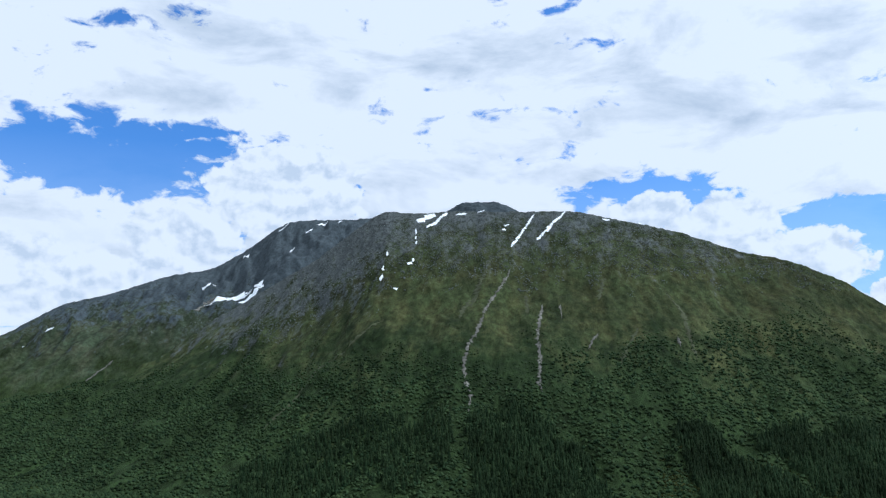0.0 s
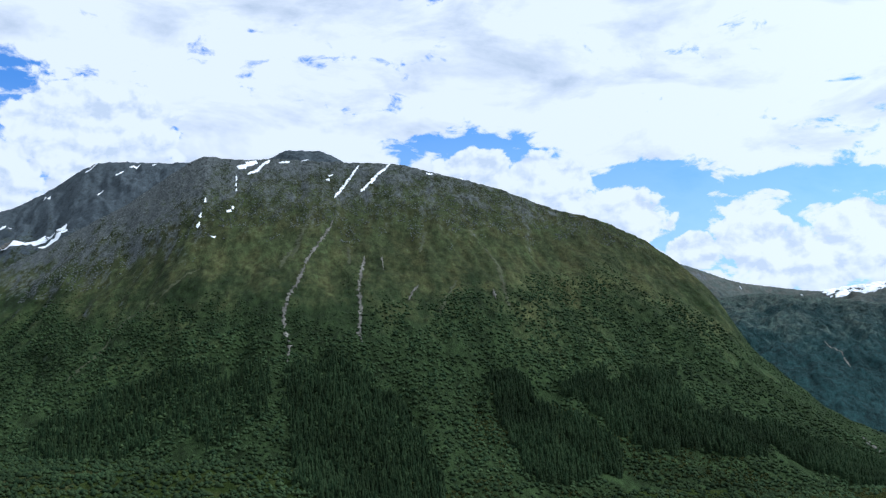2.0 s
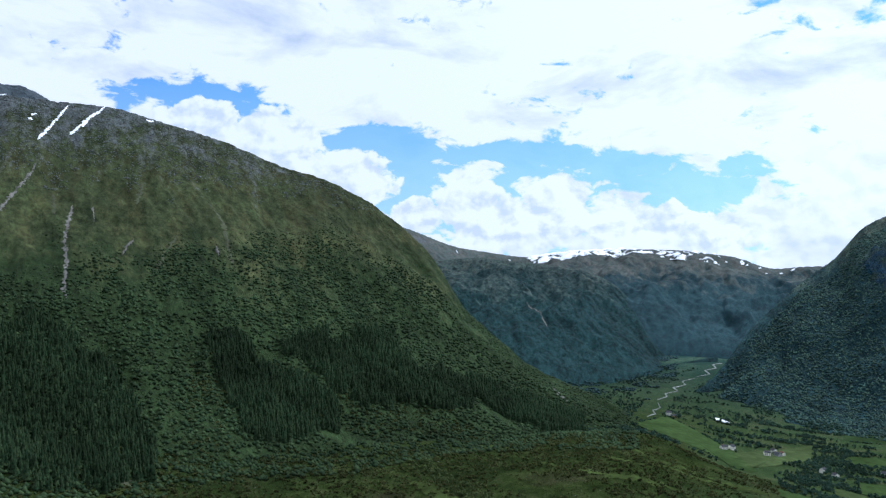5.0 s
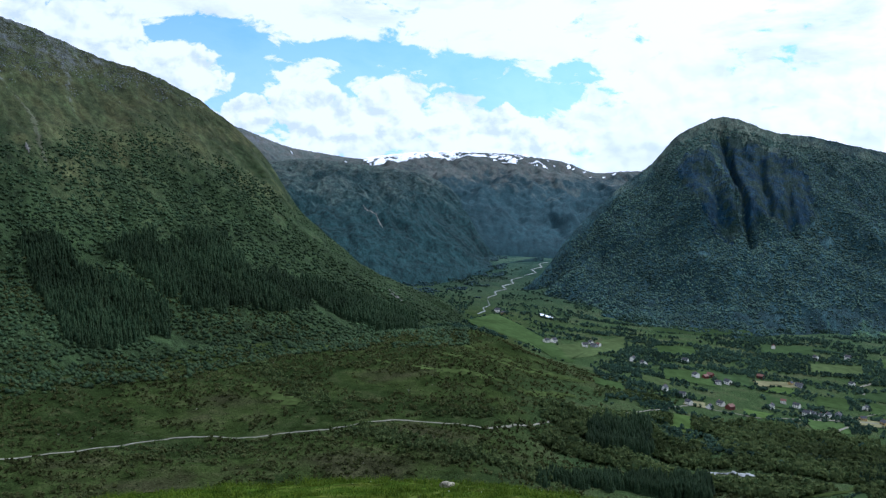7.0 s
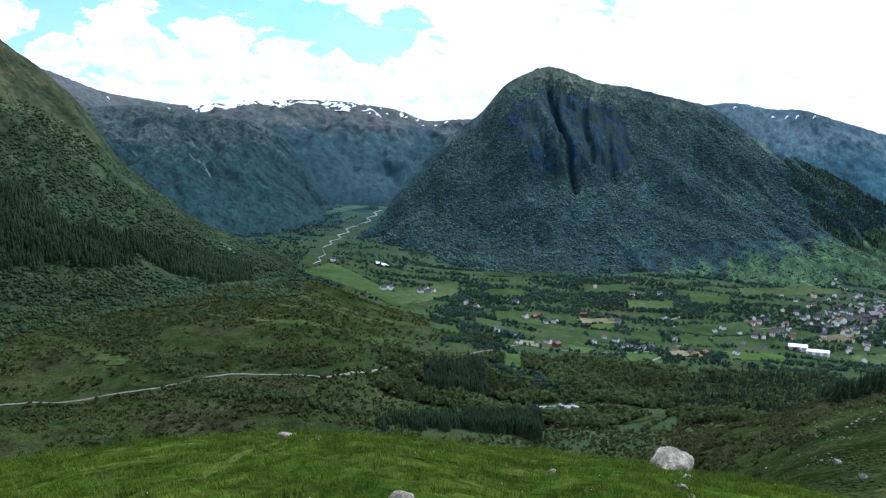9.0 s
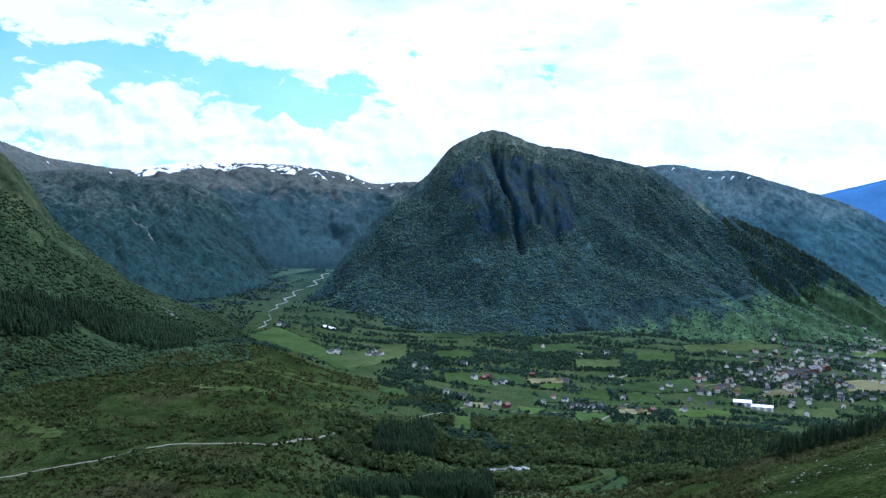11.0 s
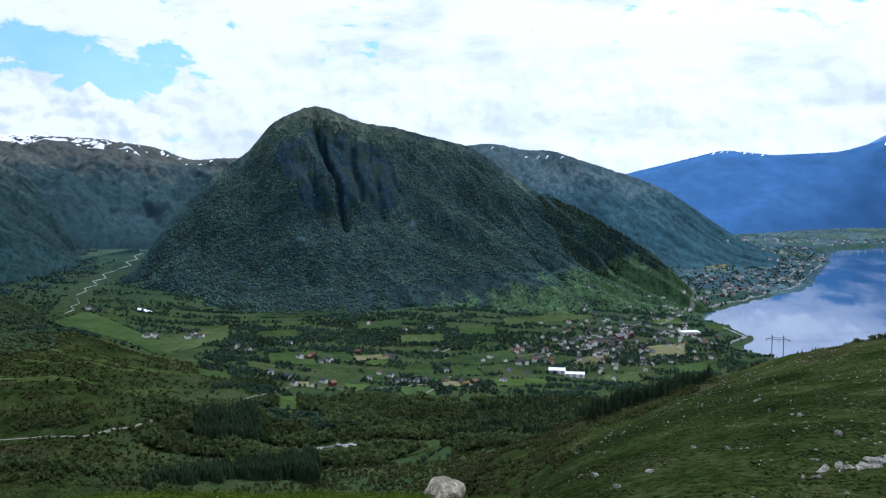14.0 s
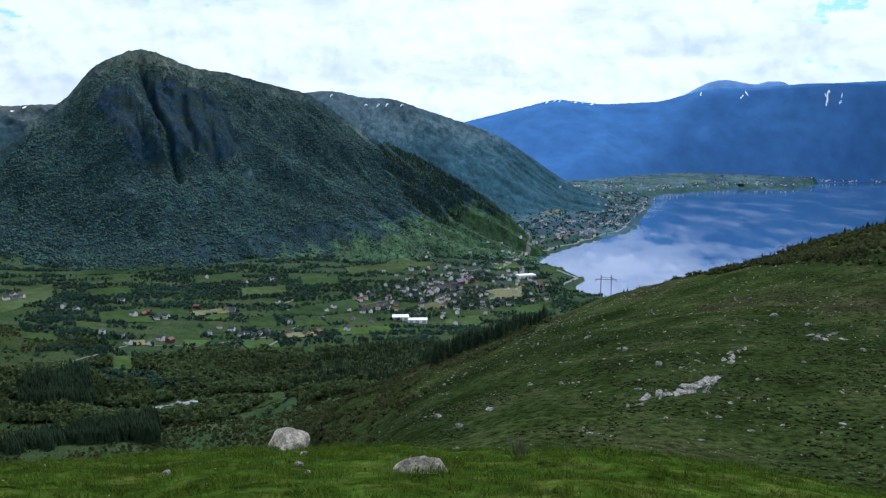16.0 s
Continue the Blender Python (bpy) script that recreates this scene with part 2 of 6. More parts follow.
FAR_SHORE = [(80, 3150), (94, 3180), (95.6, 3366), (99.1, 3690), (102.5, 3750), (104.7, 4550), (107.8, 4770), (140, 4800)]


def in_water(az, r):
    """Metres outside the shoreline, positive over the fjord."""
    wob = 20 * fbm(r / 70, az * 1.5, 5, 3)
    left = (az - np.interp(r, *zip(*SHORE))) * np.radians(1) * r + wob
    far = np.interp(az, *zip(*FAR_SHORE)) - r + 3 * wob
    near = r - 930
    return np.minimum(np.minimum(left, far), np.minimum(near, (132 - az) * 20))


def ground(az, r, fine=True):
    az, r = np.broadcast_arrays(np.asarray(az, float), np.asarray(r, float))
    bearings = np.array([p[0] for p in PROFILES], float)
    z = np.zeros(az.shape)
    cols = [np.interp(r, p[1], p[2]) for p in PROFILES]
    for d in (-1.5, -0.5, 0.5, 1.5):
        i = np.clip(np.searchsorted(bearings, az + d) - 1, 0, len(bearings) - 2)
        w = np.clip((az + d - bearings[i]) / (bearings[i + 1] - bearings[i]), 0, 1)
        a = np.choose(i, cols[:-1])
        b = np.choose(i, cols[1:])
        z = z + (a + (b - a) * w) / 4
    x, y = xy(az, r)
    rough = smooth(30, 200, r) * (1 - smooth(500, 800, r) * 0.75)
    z = z + rough * 4.0 * fbm(x / 60, y / 60, 3, 4)
    if fine:
        z = z + 0.26 * fbm(x / 2.4, y / 2.4, 8, 4) * (1 - smooth(30, 90, r)) * smooth(1.5, 6, r) + 0.5 * fbm(x / 9, y / 9, 9, 3) * smooth(25, 80, r)
    wet = in_water(az, r)
    z = np.where(wet > -40, np.minimum(z, np.maximum(-6, -wet * 0.12 + 0.6)), z)
    return z


class Layer:
    """A mountain: crest and foot by bearing, with a profile between."""

    def __init__(self, crest_el, crest_r, foot_r, foot_z, power, gully, seed, back=0.35, chutes=(), wave=70.0, bulk=0.0, cliffs=(), fan=(0.0, 0.3), clump=1.2):
        self.t = (crest_el, crest_r, foot_r, foot_z)
        self.power, self.gully, self.seed, self.back, self.chutes, self.wave, self.bulk, self.cliffs, self.fan, self.clump = power, gully, seed, back, chutes, wave, bulk, cliffs, fan, clump

    def height(self, az, r):
        el, rc, rf, zf = [table(az, p) for p in self.t]
        zc = EYE + rc * np.tan(np.radians(el)) + 3.5 * fbm(az * rc / 900, az * 0 + 3, self.seed + 40, 4, 0.6)
        s = (r - rf) / (rc - rf)
        x, y = xy(az, r)
        body = np.where(s > 0, zf + (zc - zf) * np.clip(s, 0, 1) ** self.power, zf - 0.5 * (rf - r))
        past = zc - self.back * (r - rc) - 0.0002 * (r - rc) ** 2
        z = np.where(s < 1, body, past)
        # gullies spread out downhill from a middle bearing
        across = (az - self.fan[0]) * np.radians(1) * rc / (1 + self.fan[1] * np.clip(1 - s, 0, 1.2))
        warp = across + 40 * fbm(x / 190, y / 190, self.seed, 3)
        ridges = 1 - np.abs(fbm(warp / self.wave, r / (5 * self.wave), self.seed + 1, 4)) * 2.4
        ribs = 1 - np.abs(fbm(warp / (self.wave * 3.2), r / (6 * self.wave) + 7, self.seed + 3, 3)) * 2.4
        mid = smooth(0.0, 0.25, s) * (1 - smooth(0.8, 1.0, s))
        z = z + self.gully * mid * (ridges - 0.6) + self.bulk * mid * (ribs - 0.55)
        # unevenness of wood and crags, stretched in range to fit the camera's view
        z = z + self.clump * smooth(-0.05, 0.1, s) * (1 - smooth(0.93, 1.0, s)) * (fbm(across / 26, r / 60, self.seed + 2, 2) * 2.4 + fbm(across / 8, r / 18, self.seed + 5, 3))
        for a0, width, s0, s1, s2, lift in self.cliffs:
            z = z + lift * np.exp(-((az - a0) / width) ** 4) * (smooth(s0, s1, s) - smooth(s1, s2, s))
        for (s0, a0), (s1, a1), width, depth in self.chutes:
            k = np.clip((s - s0) / (s1 - s0), 0, 1)
            wander = 0.12 * fbm(s * 9, az * 0 + a0, self.seed + 9, 3)
            off = (az - (a0 + (a1 - a0) * k) - wander) / width
            z = z - depth * np.exp(-off * off) * smooth(s0 - 0.06, s0 + 0.04, s) * (1 - smooth(s1 - 0.05, s1 + 0.05, s))
        return z


MAIN = Layer(
    [(-62, -5), (-40, -2.5), (-25, 0.8), (-18, 3.2), (-14.8, 4.8), (-11.7, 6.8), (-8.5, 8.8), (-5.5, 11.2), (-4.1, 12.1), (-1.9, 11.9), (0.6, 12.1), (5.2, 12), (8.9, 12), (11.5, 11.4), (16, 10.3), (19.5, 8.9), (22.9, 8), (25.6, 6.7), (28, 5), (30.1, 3), (31.3, 1), (32.4, -0.7), (34, -2.1), (36.9, -4.5), (39.2, -5.5), (42.3, -6.6), (44.6, -8.4), (46.5, -11), (48, -16), (53, -24)],
    [(-62, 1500), (-28, 1450), (-15, 1430), (-4, 1420), (9, 1350), (16, 1300), (23, 1250), (28, 1170), (30, 1120), (32, 1050), (34, 1020), (37, 1000), (42, 950), (45, 880), (48, 800), (53, 760)],
    [(-62, 900), (-28, 800), (0, 560), (15, 560), (25, 620), (35, 680), (42, 720), (48, 690), (53, 640)],
    [(-62, 100), (-28, 100), (0, 116), (25, 93), (35, 84), (42, 74), (48, 66), (53, 55)],
    1.12, 6.0, 20, bulk=9.0, fan=(4.0, 0.4), clump=1.5)
PEAK = Layer(
    [(44, -12), (46.5, -7.5), (47.8, -6), (49.3, -4.2), (50.8, -1.9), (53.9, 1.2), (56.2, 2.9), (57.5, 4.7), (60.1, 5.85), (61.2, 5.7), (63.5, 4.7), (65.5, 4.5), (67.8, 3.9), (71.1, 3.1), (73.4, 1.4), (75.2, 0.1), (77.3, -0.6), (79.4, -1.7), (83.4, -4.1), (85.6, -6.3), (87, -8.2), (88, -9.5)],
    [(44, 1250), (47.8, 1300), (50.8, 1450), (54, 1580), (56, 1650), (60, 1720), (71, 1750), (79.4, 1650), (83.4, 1560), (88, 1500)],
    [(44, 1180), (47.8, 1180), (50.8, 1120), (56.2, 1100), (62, 1080), (67.8, 1200), (77, 1180), (83.4, 1380), (88, 1400)],
    [(44, 55), (50.8, 44), (62, 38), (77, 20), (85, 9), (88, -8)],
    1.25, 13.0, 31, 0.5,
    [((0.40, 62.4), (0.93, 60.3), 0.26, 22.0), ((0.50, 61.3), (0.86, 60.9), 0.15, 9.0), ((0.44, 60.7), (0.70, 59.3), 0.45, 10.0), ((0.52, 63.4), (0.80, 62.7), 0.25, 13.0), ((0.47, 64.9), (0.66, 64.3), 0.3, 13.0), ((0.02, 80.5), (0.5, 75.5), 0.6, 16.0)], wave=75.0, bulk=26.0, cliffs=[(60.0, 1.7, 0.38, 0.5, 0.74, 16.0), (62.2, 3.6, 0.46, 0.60, 1.0, 30.0), (58.6, 1.6, 0.62, 0.74, 1.0, 20.0)], fan=(61.0, 1.9), clump=2.2)
RIDGE = Layer(
    [(62, 0), (68, 2.8), (71.2, 3.3), (72.4, 3.4), (74.5, 2.9), (76.4, 2.9), (78.7, 2.1), (82.1, 1), (84, 0.2), (86.2, -1.3), (87.7, -2.4), (91, -4)],
    [(62, 2600), (75, 2700), (84, 2600), (91, 2500)],
    [(62, 2000), (84, 2150), (91, 2350)],
    [(62, 30), (84, 14), (91, 12)], 1.1, 7.0, 43, wave=120.0, bulk=24.0, fan=(72.0, 1.0), clump=2.4)
VALLEY = Layer(
    [(18, 4), (25, 5.5), (28.2, 4.9), (31.6, 3.6), (36.3, 2.9), (39.2, 3.3), (42.6, 3.5), (46.8, 3.4), (50.3, 2.9), (52.2, 2.1), (54.7, 2.3), (58, 2.2), (64, 1)],
    [(18, 2400), (30, 2700), (36, 3300), (50, 3300), (64, 3100)],
    [(18, 1300), (30, 1450), (36, 1650), (42, 1750), (46, 1780), (50, 1720), (56, 1600), (64, 1600)],
    [(18, 80), (36, 90), (46, 95), (64, 85)], 0.8, 18.0, 57, wave=110.0, bulk=40.0, fan=(42.0, 0.5), clump=2.6)
SPUR = Layer(
    [(26, 2.0), (30, 2.6), (33, 2.9), (36.3, 2.6), (40.7, 2), (42.6, 1.1), (44.2, -0.8), (45.4, -3.1), (46.1, -4.5), (49, -6)],
    [(26, 2100), (38, 2250), (43, 2200), (49, 2000)],
    [(26, 1200), (38, 1230), (42, 1310), (45, 1430), (46.5, 1560), (49, 1650)],
    [(26, 80), (42, 80), (46.5, 90), (49, 100)], 0.8, 14.0, 63, wave=80.0, bulk=30.0, fan=(34.0, 0.8), clump=2.4)
FAR = Layer(
    [(74, 0.5), (80, 0.9), (81.7, 1.4), (86.2, 2.5), (87.5, 2.8), (90.5, 2.4), (94.4, 2.6), (95.7, 3.0), (97.5, 3.4), (100, 3.3), (103.5, 3.55), (107.4, 3.6), (115, 3.4), (135, 2)],
    [(74, 4600), (135, 4720)],
    [(74, 3500), (90, 3700), (96, 4150), (103, 4250), (107, 4550), (135, 4550)],
    [(74, 20), (90, 50), (96, 45), (107, 12), (135, 12)], 0.9, 6.0, 71, wave=260.0, bulk=52.0, fan=(98.0, 0.5), clump=1.0)
SHOULDER = Layer(
    [(-62, 0), (-45, 1.5), (-28, 3), (-26, 4.3), (-24.6, 5.2), (-21.7, 6), (-18.3, 7.3), (-15.6, 7.8), (-13.3, 9.2), (-11.1, 11), (-9.9, 11.3), (-5.1, 11.5), (-4, 11.6), (-1, 11.7), (0.6, 12.2), (1.8, 12.75), (4.2, 12.65), (5.2, 12.1), (6.5, 11), (9, 10)],
    [(-62, 2400), (-28, 2050), (-15, 1900), (-10, 1800), (-4, 1800), (9, 1800)],
    [(-62, 1400), (-28, 1350), (-15, 1380), (-4, 1400), (9, 1500)],
    [(-62, 150), (-28, 200), (-15, 290), (-10, 340), (-4, 440), (9, 440)], 0.8, 12.0, 25, wave=60.0, bulk=18.0, fan=(-10.0, 0.4), clump=3.0)
DISTANT = Layer(
    [(93, 1.5), (96.2, 3.2), (97.2, 3.8), (98.4, 3.95), (99.6, 3.6), (100.6, 3.5), (101.2, 4.05), (101.7, 3.6), (103.2, 3.0), (106, 2)],
    [(93, 4870), (106, 4870)], [(93, 4700), (106, 4700)], [(93, 250), (106, 250)], 1.0, 4.0, 77)


def surface(az, r):
    az, r = np.broadcast_arrays(np.asarray(az, float), np.asarray(r, float))
    single = az.ndim == 0
    az, r = np.atleast_1d(az), np.atleast_1d(r)
    z = ground(az, r)
    for layer, a0, a1 in ((MAIN, -62, 53), (SHOULDER, -62, 9), (PEAK, 44, 88), (RIDGE, 62, 91), (VALLEY, 18, 64), (SPUR, 26, 49), (FAR, 74, 135)):
        m = (az > a0) & (az < a1)
        if m.any():
            z[m] = np.maximum(z[m], layer.height(az[m], r[m]))
    return z[0] if single else z

# ---- materials ----
def material(name, rough=0.9, spec=0.2):
    m = bpy.data.materials.new(name)
    m.use_nodes = True
    b = m.node_tree.nodes["Principled BSDF"]
    b.inputs["Roughness"].default_value = rough
    b.inputs["Specular IOR Level"].default_value = spec
    return m, m.node_tree.nodes, m.node_tree.links, b


def link_noise(nodes, links, scale, detail=5.0, rough=0.6, stretch=(1, 1, 1)):
    tc = nodes.new("ShaderNodeTexCoord")
    mp = nodes.new("ShaderNodeMapping")
    mp.inputs["Scale"].default_value = stretch
    links.new(tc.outputs["Object"], mp.inputs[0])
    n = nodes.new("ShaderNodeTexNoise")
    n.inputs["Scale"].default_value, n.inputs["Detail"].default_value, n.inputs["Roughness"].default_value = scale, detail, rough
    links.new(mp.outputs[0], n.inputs["Vector"])
    return n.outputs[0]


def ramp(nodes, links, fac, stops):
    r = nodes.new("ShaderNodeValToRGB")
    e = r.color_ramp.elements
    while len(e) < len(stops):
        e.new(0.5)
    for el, (p, c) in zip(e, stops):
        el.position = p
        el.color = (c, c, c, 1) if isinstance(c, (int, float)) else (*c, 1)
    links.new(fac, r.inputs[0])
    return r.outputs[0]


def mixc(nodes, links, fac, a, b, mode="MIX"):
    n = nodes.new("ShaderNodeMix")
    n.data_type, n.blend_type = "RGBA", mode
    for i, v in ((0, fac), (6, a), (7, b)):
        if isinstance(v, (int, float)):
            n.inputs[i].default_value = v
        elif isinstance(v, tuple):
            n.inputs[i].default_value = (*v, 1)
        else:
            links.new(v, n.inputs[i])
    return n.outputs[2]


def mathn(nodes, links, op, a, b):
    n = nodes.new("ShaderNodeMath")
    n.operation = op
    for i, v in enumerate((a, b)):
        if isinstance(v, (int, float)):
            n.inputs[i].default_value = v
        else:
            links.new(v, n.inputs[i])
    return n.outputs[0]


def bump(nodes, links, b, height, strength, distance):
    n = nodes.new("ShaderNodeBump")
    n.inputs["Strength"].default_value, n.inputs["Distance"].default_value = strength, distance
    links.new(height, n.inputs["Height"])
    links.new(n.outputs[0], b.inputs["Normal"])


def turned_noise(n, l, facing, scale, detail, rough, long=2.4):
    """Noise drawn out up and down a slope that is seen along the bearing facing."""
    tc = n.new("ShaderNodeTexCoord")
    turn = n.new("ShaderNodeVectorRotate")
    turn.rotation_type = "Z_AXIS"
    turn.inputs["Angle"].default_value = radians(facing)
    l.new(tc.outputs["Object"], turn.inputs["Vector"])
    mp = n.new("ShaderNodeMapping")
    mp.inputs["Scale"].default_value = (1.0, 1.0 / long, 0.6)
    l.new(turn.outputs[0], mp.inputs[0])
    t = n.new("ShaderNodeTexNoise")
    t.inputs["Scale"].default_value, t.inputs["Detail"].default_value, t.inputs["Roughness"].default_value = scale, detail, rough
    l.new(mp.outputs[0], t.inputs["Vector"])
    return t.outputs[0]


def slope_material(name, wood, turf, rock, z0, z1, facing, rz0, rz1, bare=0.5, west=0.0, gloss=0.05, grain=0.16, relief=2.5, contrast=1.0, meadow=None):
    """Hillside: wood low down, turf and heath higher up, bare rock on high and steep ground."""
    m, n, l, b = material(name, 0.95, gloss)
    geo = n.new("ShaderNodeNewGeometry")
    pos = n.new("ShaderNodeSeparateXYZ")
    nor = n.new("ShaderNodeSeparateXYZ")
    l.new(geo.outputs["Position"], pos.inputs[0])
    l.new(geo.outputs["Normal"], nor.inputs[0])

    def about(v, k):
        return mathn(n, l, "MULTIPLY", mathn(n, l, "SUBTRACT", v, 0.5), k)

    def level(a, c):
        return mathn(n, l, "DIVIDE", mathn(n, l, "SUBTRACT", pos.outputs[2], a), c - a)

    big = turned_noise(n, l, facing, 0.006, 6, 0.6, 1.6)
    med = turned_noise(n, l, facing, 0.035, 7, 0.68)
    fine = turned_noise(n, l, facing, grain, 7, 0.75)
    streak = turned_noise(n, l, facing, 0.05, 6, 0.65, 9.0)
    zone = ramp(n, l, mathn(n, l, "ADD", mathn(n, l, "ADD", level(z0, z1), about(med, 1.6)), about(big, 1.4)), [(0.3, 0.0), (0.7, 1.0)])
    turfs = mixc(n, l, ramp(n, l, streak, [(0.42, 0.0), (0.62, 1.0)]), turf, tuple(c * k for c, k in zip(turf, (1.35, 1.12, 1.1))))
    veg = mixc(n, l, zone, wood, turfs)
    if meadow:  # colour, then its upper edge: height and how fast it rises with the bearing
        colour, base, rise, start = meadow
        at = mathn(n, l, "MULTIPLY", mathn(n, l, "ARCTAN2", pos.outputs[0], pos.outputs[1]), 57.2958)
        top = mathn(n, l, "ADD", mathn(n, l, "MULTIPLY", mathn(n, l, "MAXIMUM", mathn(n, l, "SUBTRACT", at, start), 0.0), rise), base)
        below = mathn(n, l, "ADD", mathn(n, l, "DIVIDE", mathn(n, l, "SUBTRACT", top, pos.outputs[2]), 55.0), mathn(n, l, "ADD", about(med, 2.2), about(streak, 1.6)))
        veg = mixc(n, l, ramp(n, l, below, [(0.2, 0.0), (0.55, 1.0)]), veg, colour)
    veg = mixc(n, l, 1.0, veg, ramp(n, l, med, [(0.3, 1 - 0.4 * contrast), (0.7, 1 + 0.42 * contrast)]), "MULTIPLY")
    veg = mixc(n, l, 1.0, veg, ramp(n, l, fine, [(0.32, 1 - 0.58 * contrast), (0.68, 1 + 0.65 * contrast)]), "MULTIPLY")
    veg = mixc(n, l, 1.0, veg, ramp(n, l, big, [(0.32, 0.75), (0.68, 1.25)]), "MULTIPLY")
    steep = mathn(n, l, "MULTIPLY", mathn(n, l, "SUBTRACT", 0.8, nor.outputs[2]), 1.1)
    crag = mathn(n, l, "ADD", mathn(n, l, "ADD", steep, level(rz0, rz1)), mathn(n, l, "ADD", mathn(n, l, "ADD", about(fine, 1.3), about(streak, 1.1)), about(med, 1.0)))
    if west:  # rockier to the west
        crag = mathn(n, l, "ADD", crag, mathn(n, l, "MULTIPLY", ramp(n, l, mathn(n, l, "DIVIDE", pos.outputs[0], -400.0), [(0.05, 0.0), (0.8, 1.0)]), west))
    mask = ramp(n, l, crag, [(1.0 - bare, 0.0), (1.3 - bare, 1.0)])
    stone = mixc(n, l, 1.0, rock, ramp(n, l, fine, [(0.3, 0.5), (0.7, 1.5)]), "MULTIPLY")
    l.new(mixc(n, l, mask, veg, stone), b.inputs["Base Color"])
    bump(n, l, b, mathn(n, l, "ADD", fine, med), 0.9, relief)
    return m


MOUNTAIN = slope_material("mountain_slope", (0.021, 0.035, 0.012), (0.032, 0.042, 0.016), (0.078, 0.088, 0.086), 150, 340, 5, 215, 500, 0.43, 0.45, contrast=1.1)
CRAGSLOPE = slope_material("crag_slope", (0.024, 0.036, 0.012), (0.034, 0.046, 0.026), (0.058, 0.072, 0.080), 150, 330, -12, 200, 420, 0.6)
# blue haze is painted into this mountain's wood, turf and rock
HAZY_PEAKSLOPE = slope_material("hazy_peak_slope", (0.020, 0.044, 0.046), (0.048, 0.070, 0.050), (0.032, 0.050, 0.084), 150, 440, 62, 420, 900, 0.35, relief=4.5, contrast=1.15, meadow=((0.048, 0.088, 0.036), 34, 3.4, 63))
# spur and valley head: base colours shifted to blue to imitate haze
HAZY_SPURSLOPE = slope_material("hazy_spur_slope", (0.013, 0.033, 0.033), (0.034, 0.052, 0.044), (0.060, 0.066, 0.076), 150, 340, 37, 330, 700, 0.3, grain=0.14, relief=4.0, contrast=0.9)
HAZY_FARSLOPE = slope_material("hazy_far_slope", (0.019, 0.044, 0.050), (0.054, 0.068, 0.060), (0.080, 0.094, 0.108), 190, 350, 44, 330, 470, 0.4, grain=0.12, relief=2.5, contrast=0.55)
# the ridge's wood and turf hold a blue haze in their colours
HAZY_RIDGESLOPE = slope_material("hazy_ridge_slope", (0.026, 0.070, 0.086), (0.050, 0.088, 0.098), (0.080, 0.095, 0.12), 100, 340, 76, 330, 600, 0.3, grain=0.07, relief=2.5, contrast=0.55)


def cliff_material():
    """Dark jointed rock, blued in its colours for haze, with paler streaks and mossy ledges."""
    m, n, l, b = material("cliff_rock", 0.9, 0.05)
    streaks = link_noise(n, l, 0.09, 7, 0.7, (1, 1, 0.12))
    grit = link_noise(n, l, 0.35, 7, 0.75, (1, 1, 0.4))
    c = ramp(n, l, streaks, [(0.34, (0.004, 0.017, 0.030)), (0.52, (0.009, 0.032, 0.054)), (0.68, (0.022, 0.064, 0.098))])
    c = mixc(n, l, ramp(n, l, link_noise(n, l, 0.045, 7, 0.7), [(0.45, 0.0), (0.55, 0.95)]), c, (0.018, 0.037, 0.027))
    l.new(mixc(n, l, 1.0, c, ramp(n, l, grit, [(0.3, 0.5), (0.7, 1.5)]), "MULTIPLY"), b.inputs["Base Color"])
    bump(n, l, b, mathn(n, l, "ADD", streaks, grit), 1.0, 5.0)
    return m


CLIFF = cliff_material()


# these base colours stand in for the blue haze over the distance
def haze_material(name, colour, dark):
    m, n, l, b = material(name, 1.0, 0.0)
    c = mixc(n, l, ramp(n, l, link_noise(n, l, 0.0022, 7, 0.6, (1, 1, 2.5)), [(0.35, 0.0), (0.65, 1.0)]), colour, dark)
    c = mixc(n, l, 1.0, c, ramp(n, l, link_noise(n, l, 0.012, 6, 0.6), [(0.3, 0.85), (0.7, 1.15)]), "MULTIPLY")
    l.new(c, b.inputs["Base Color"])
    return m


PALE_HAZE_SLOPE = haze_material("pale_haze_slope", (0.20, 0.34, 0.58), (0.16, 0.29, 0.50))
BLUE_HAZE_SLOPE = haze_material("distant_haze_slope", (0.066, 0.155, 0.325), (0.058, 0.140, 0.305))


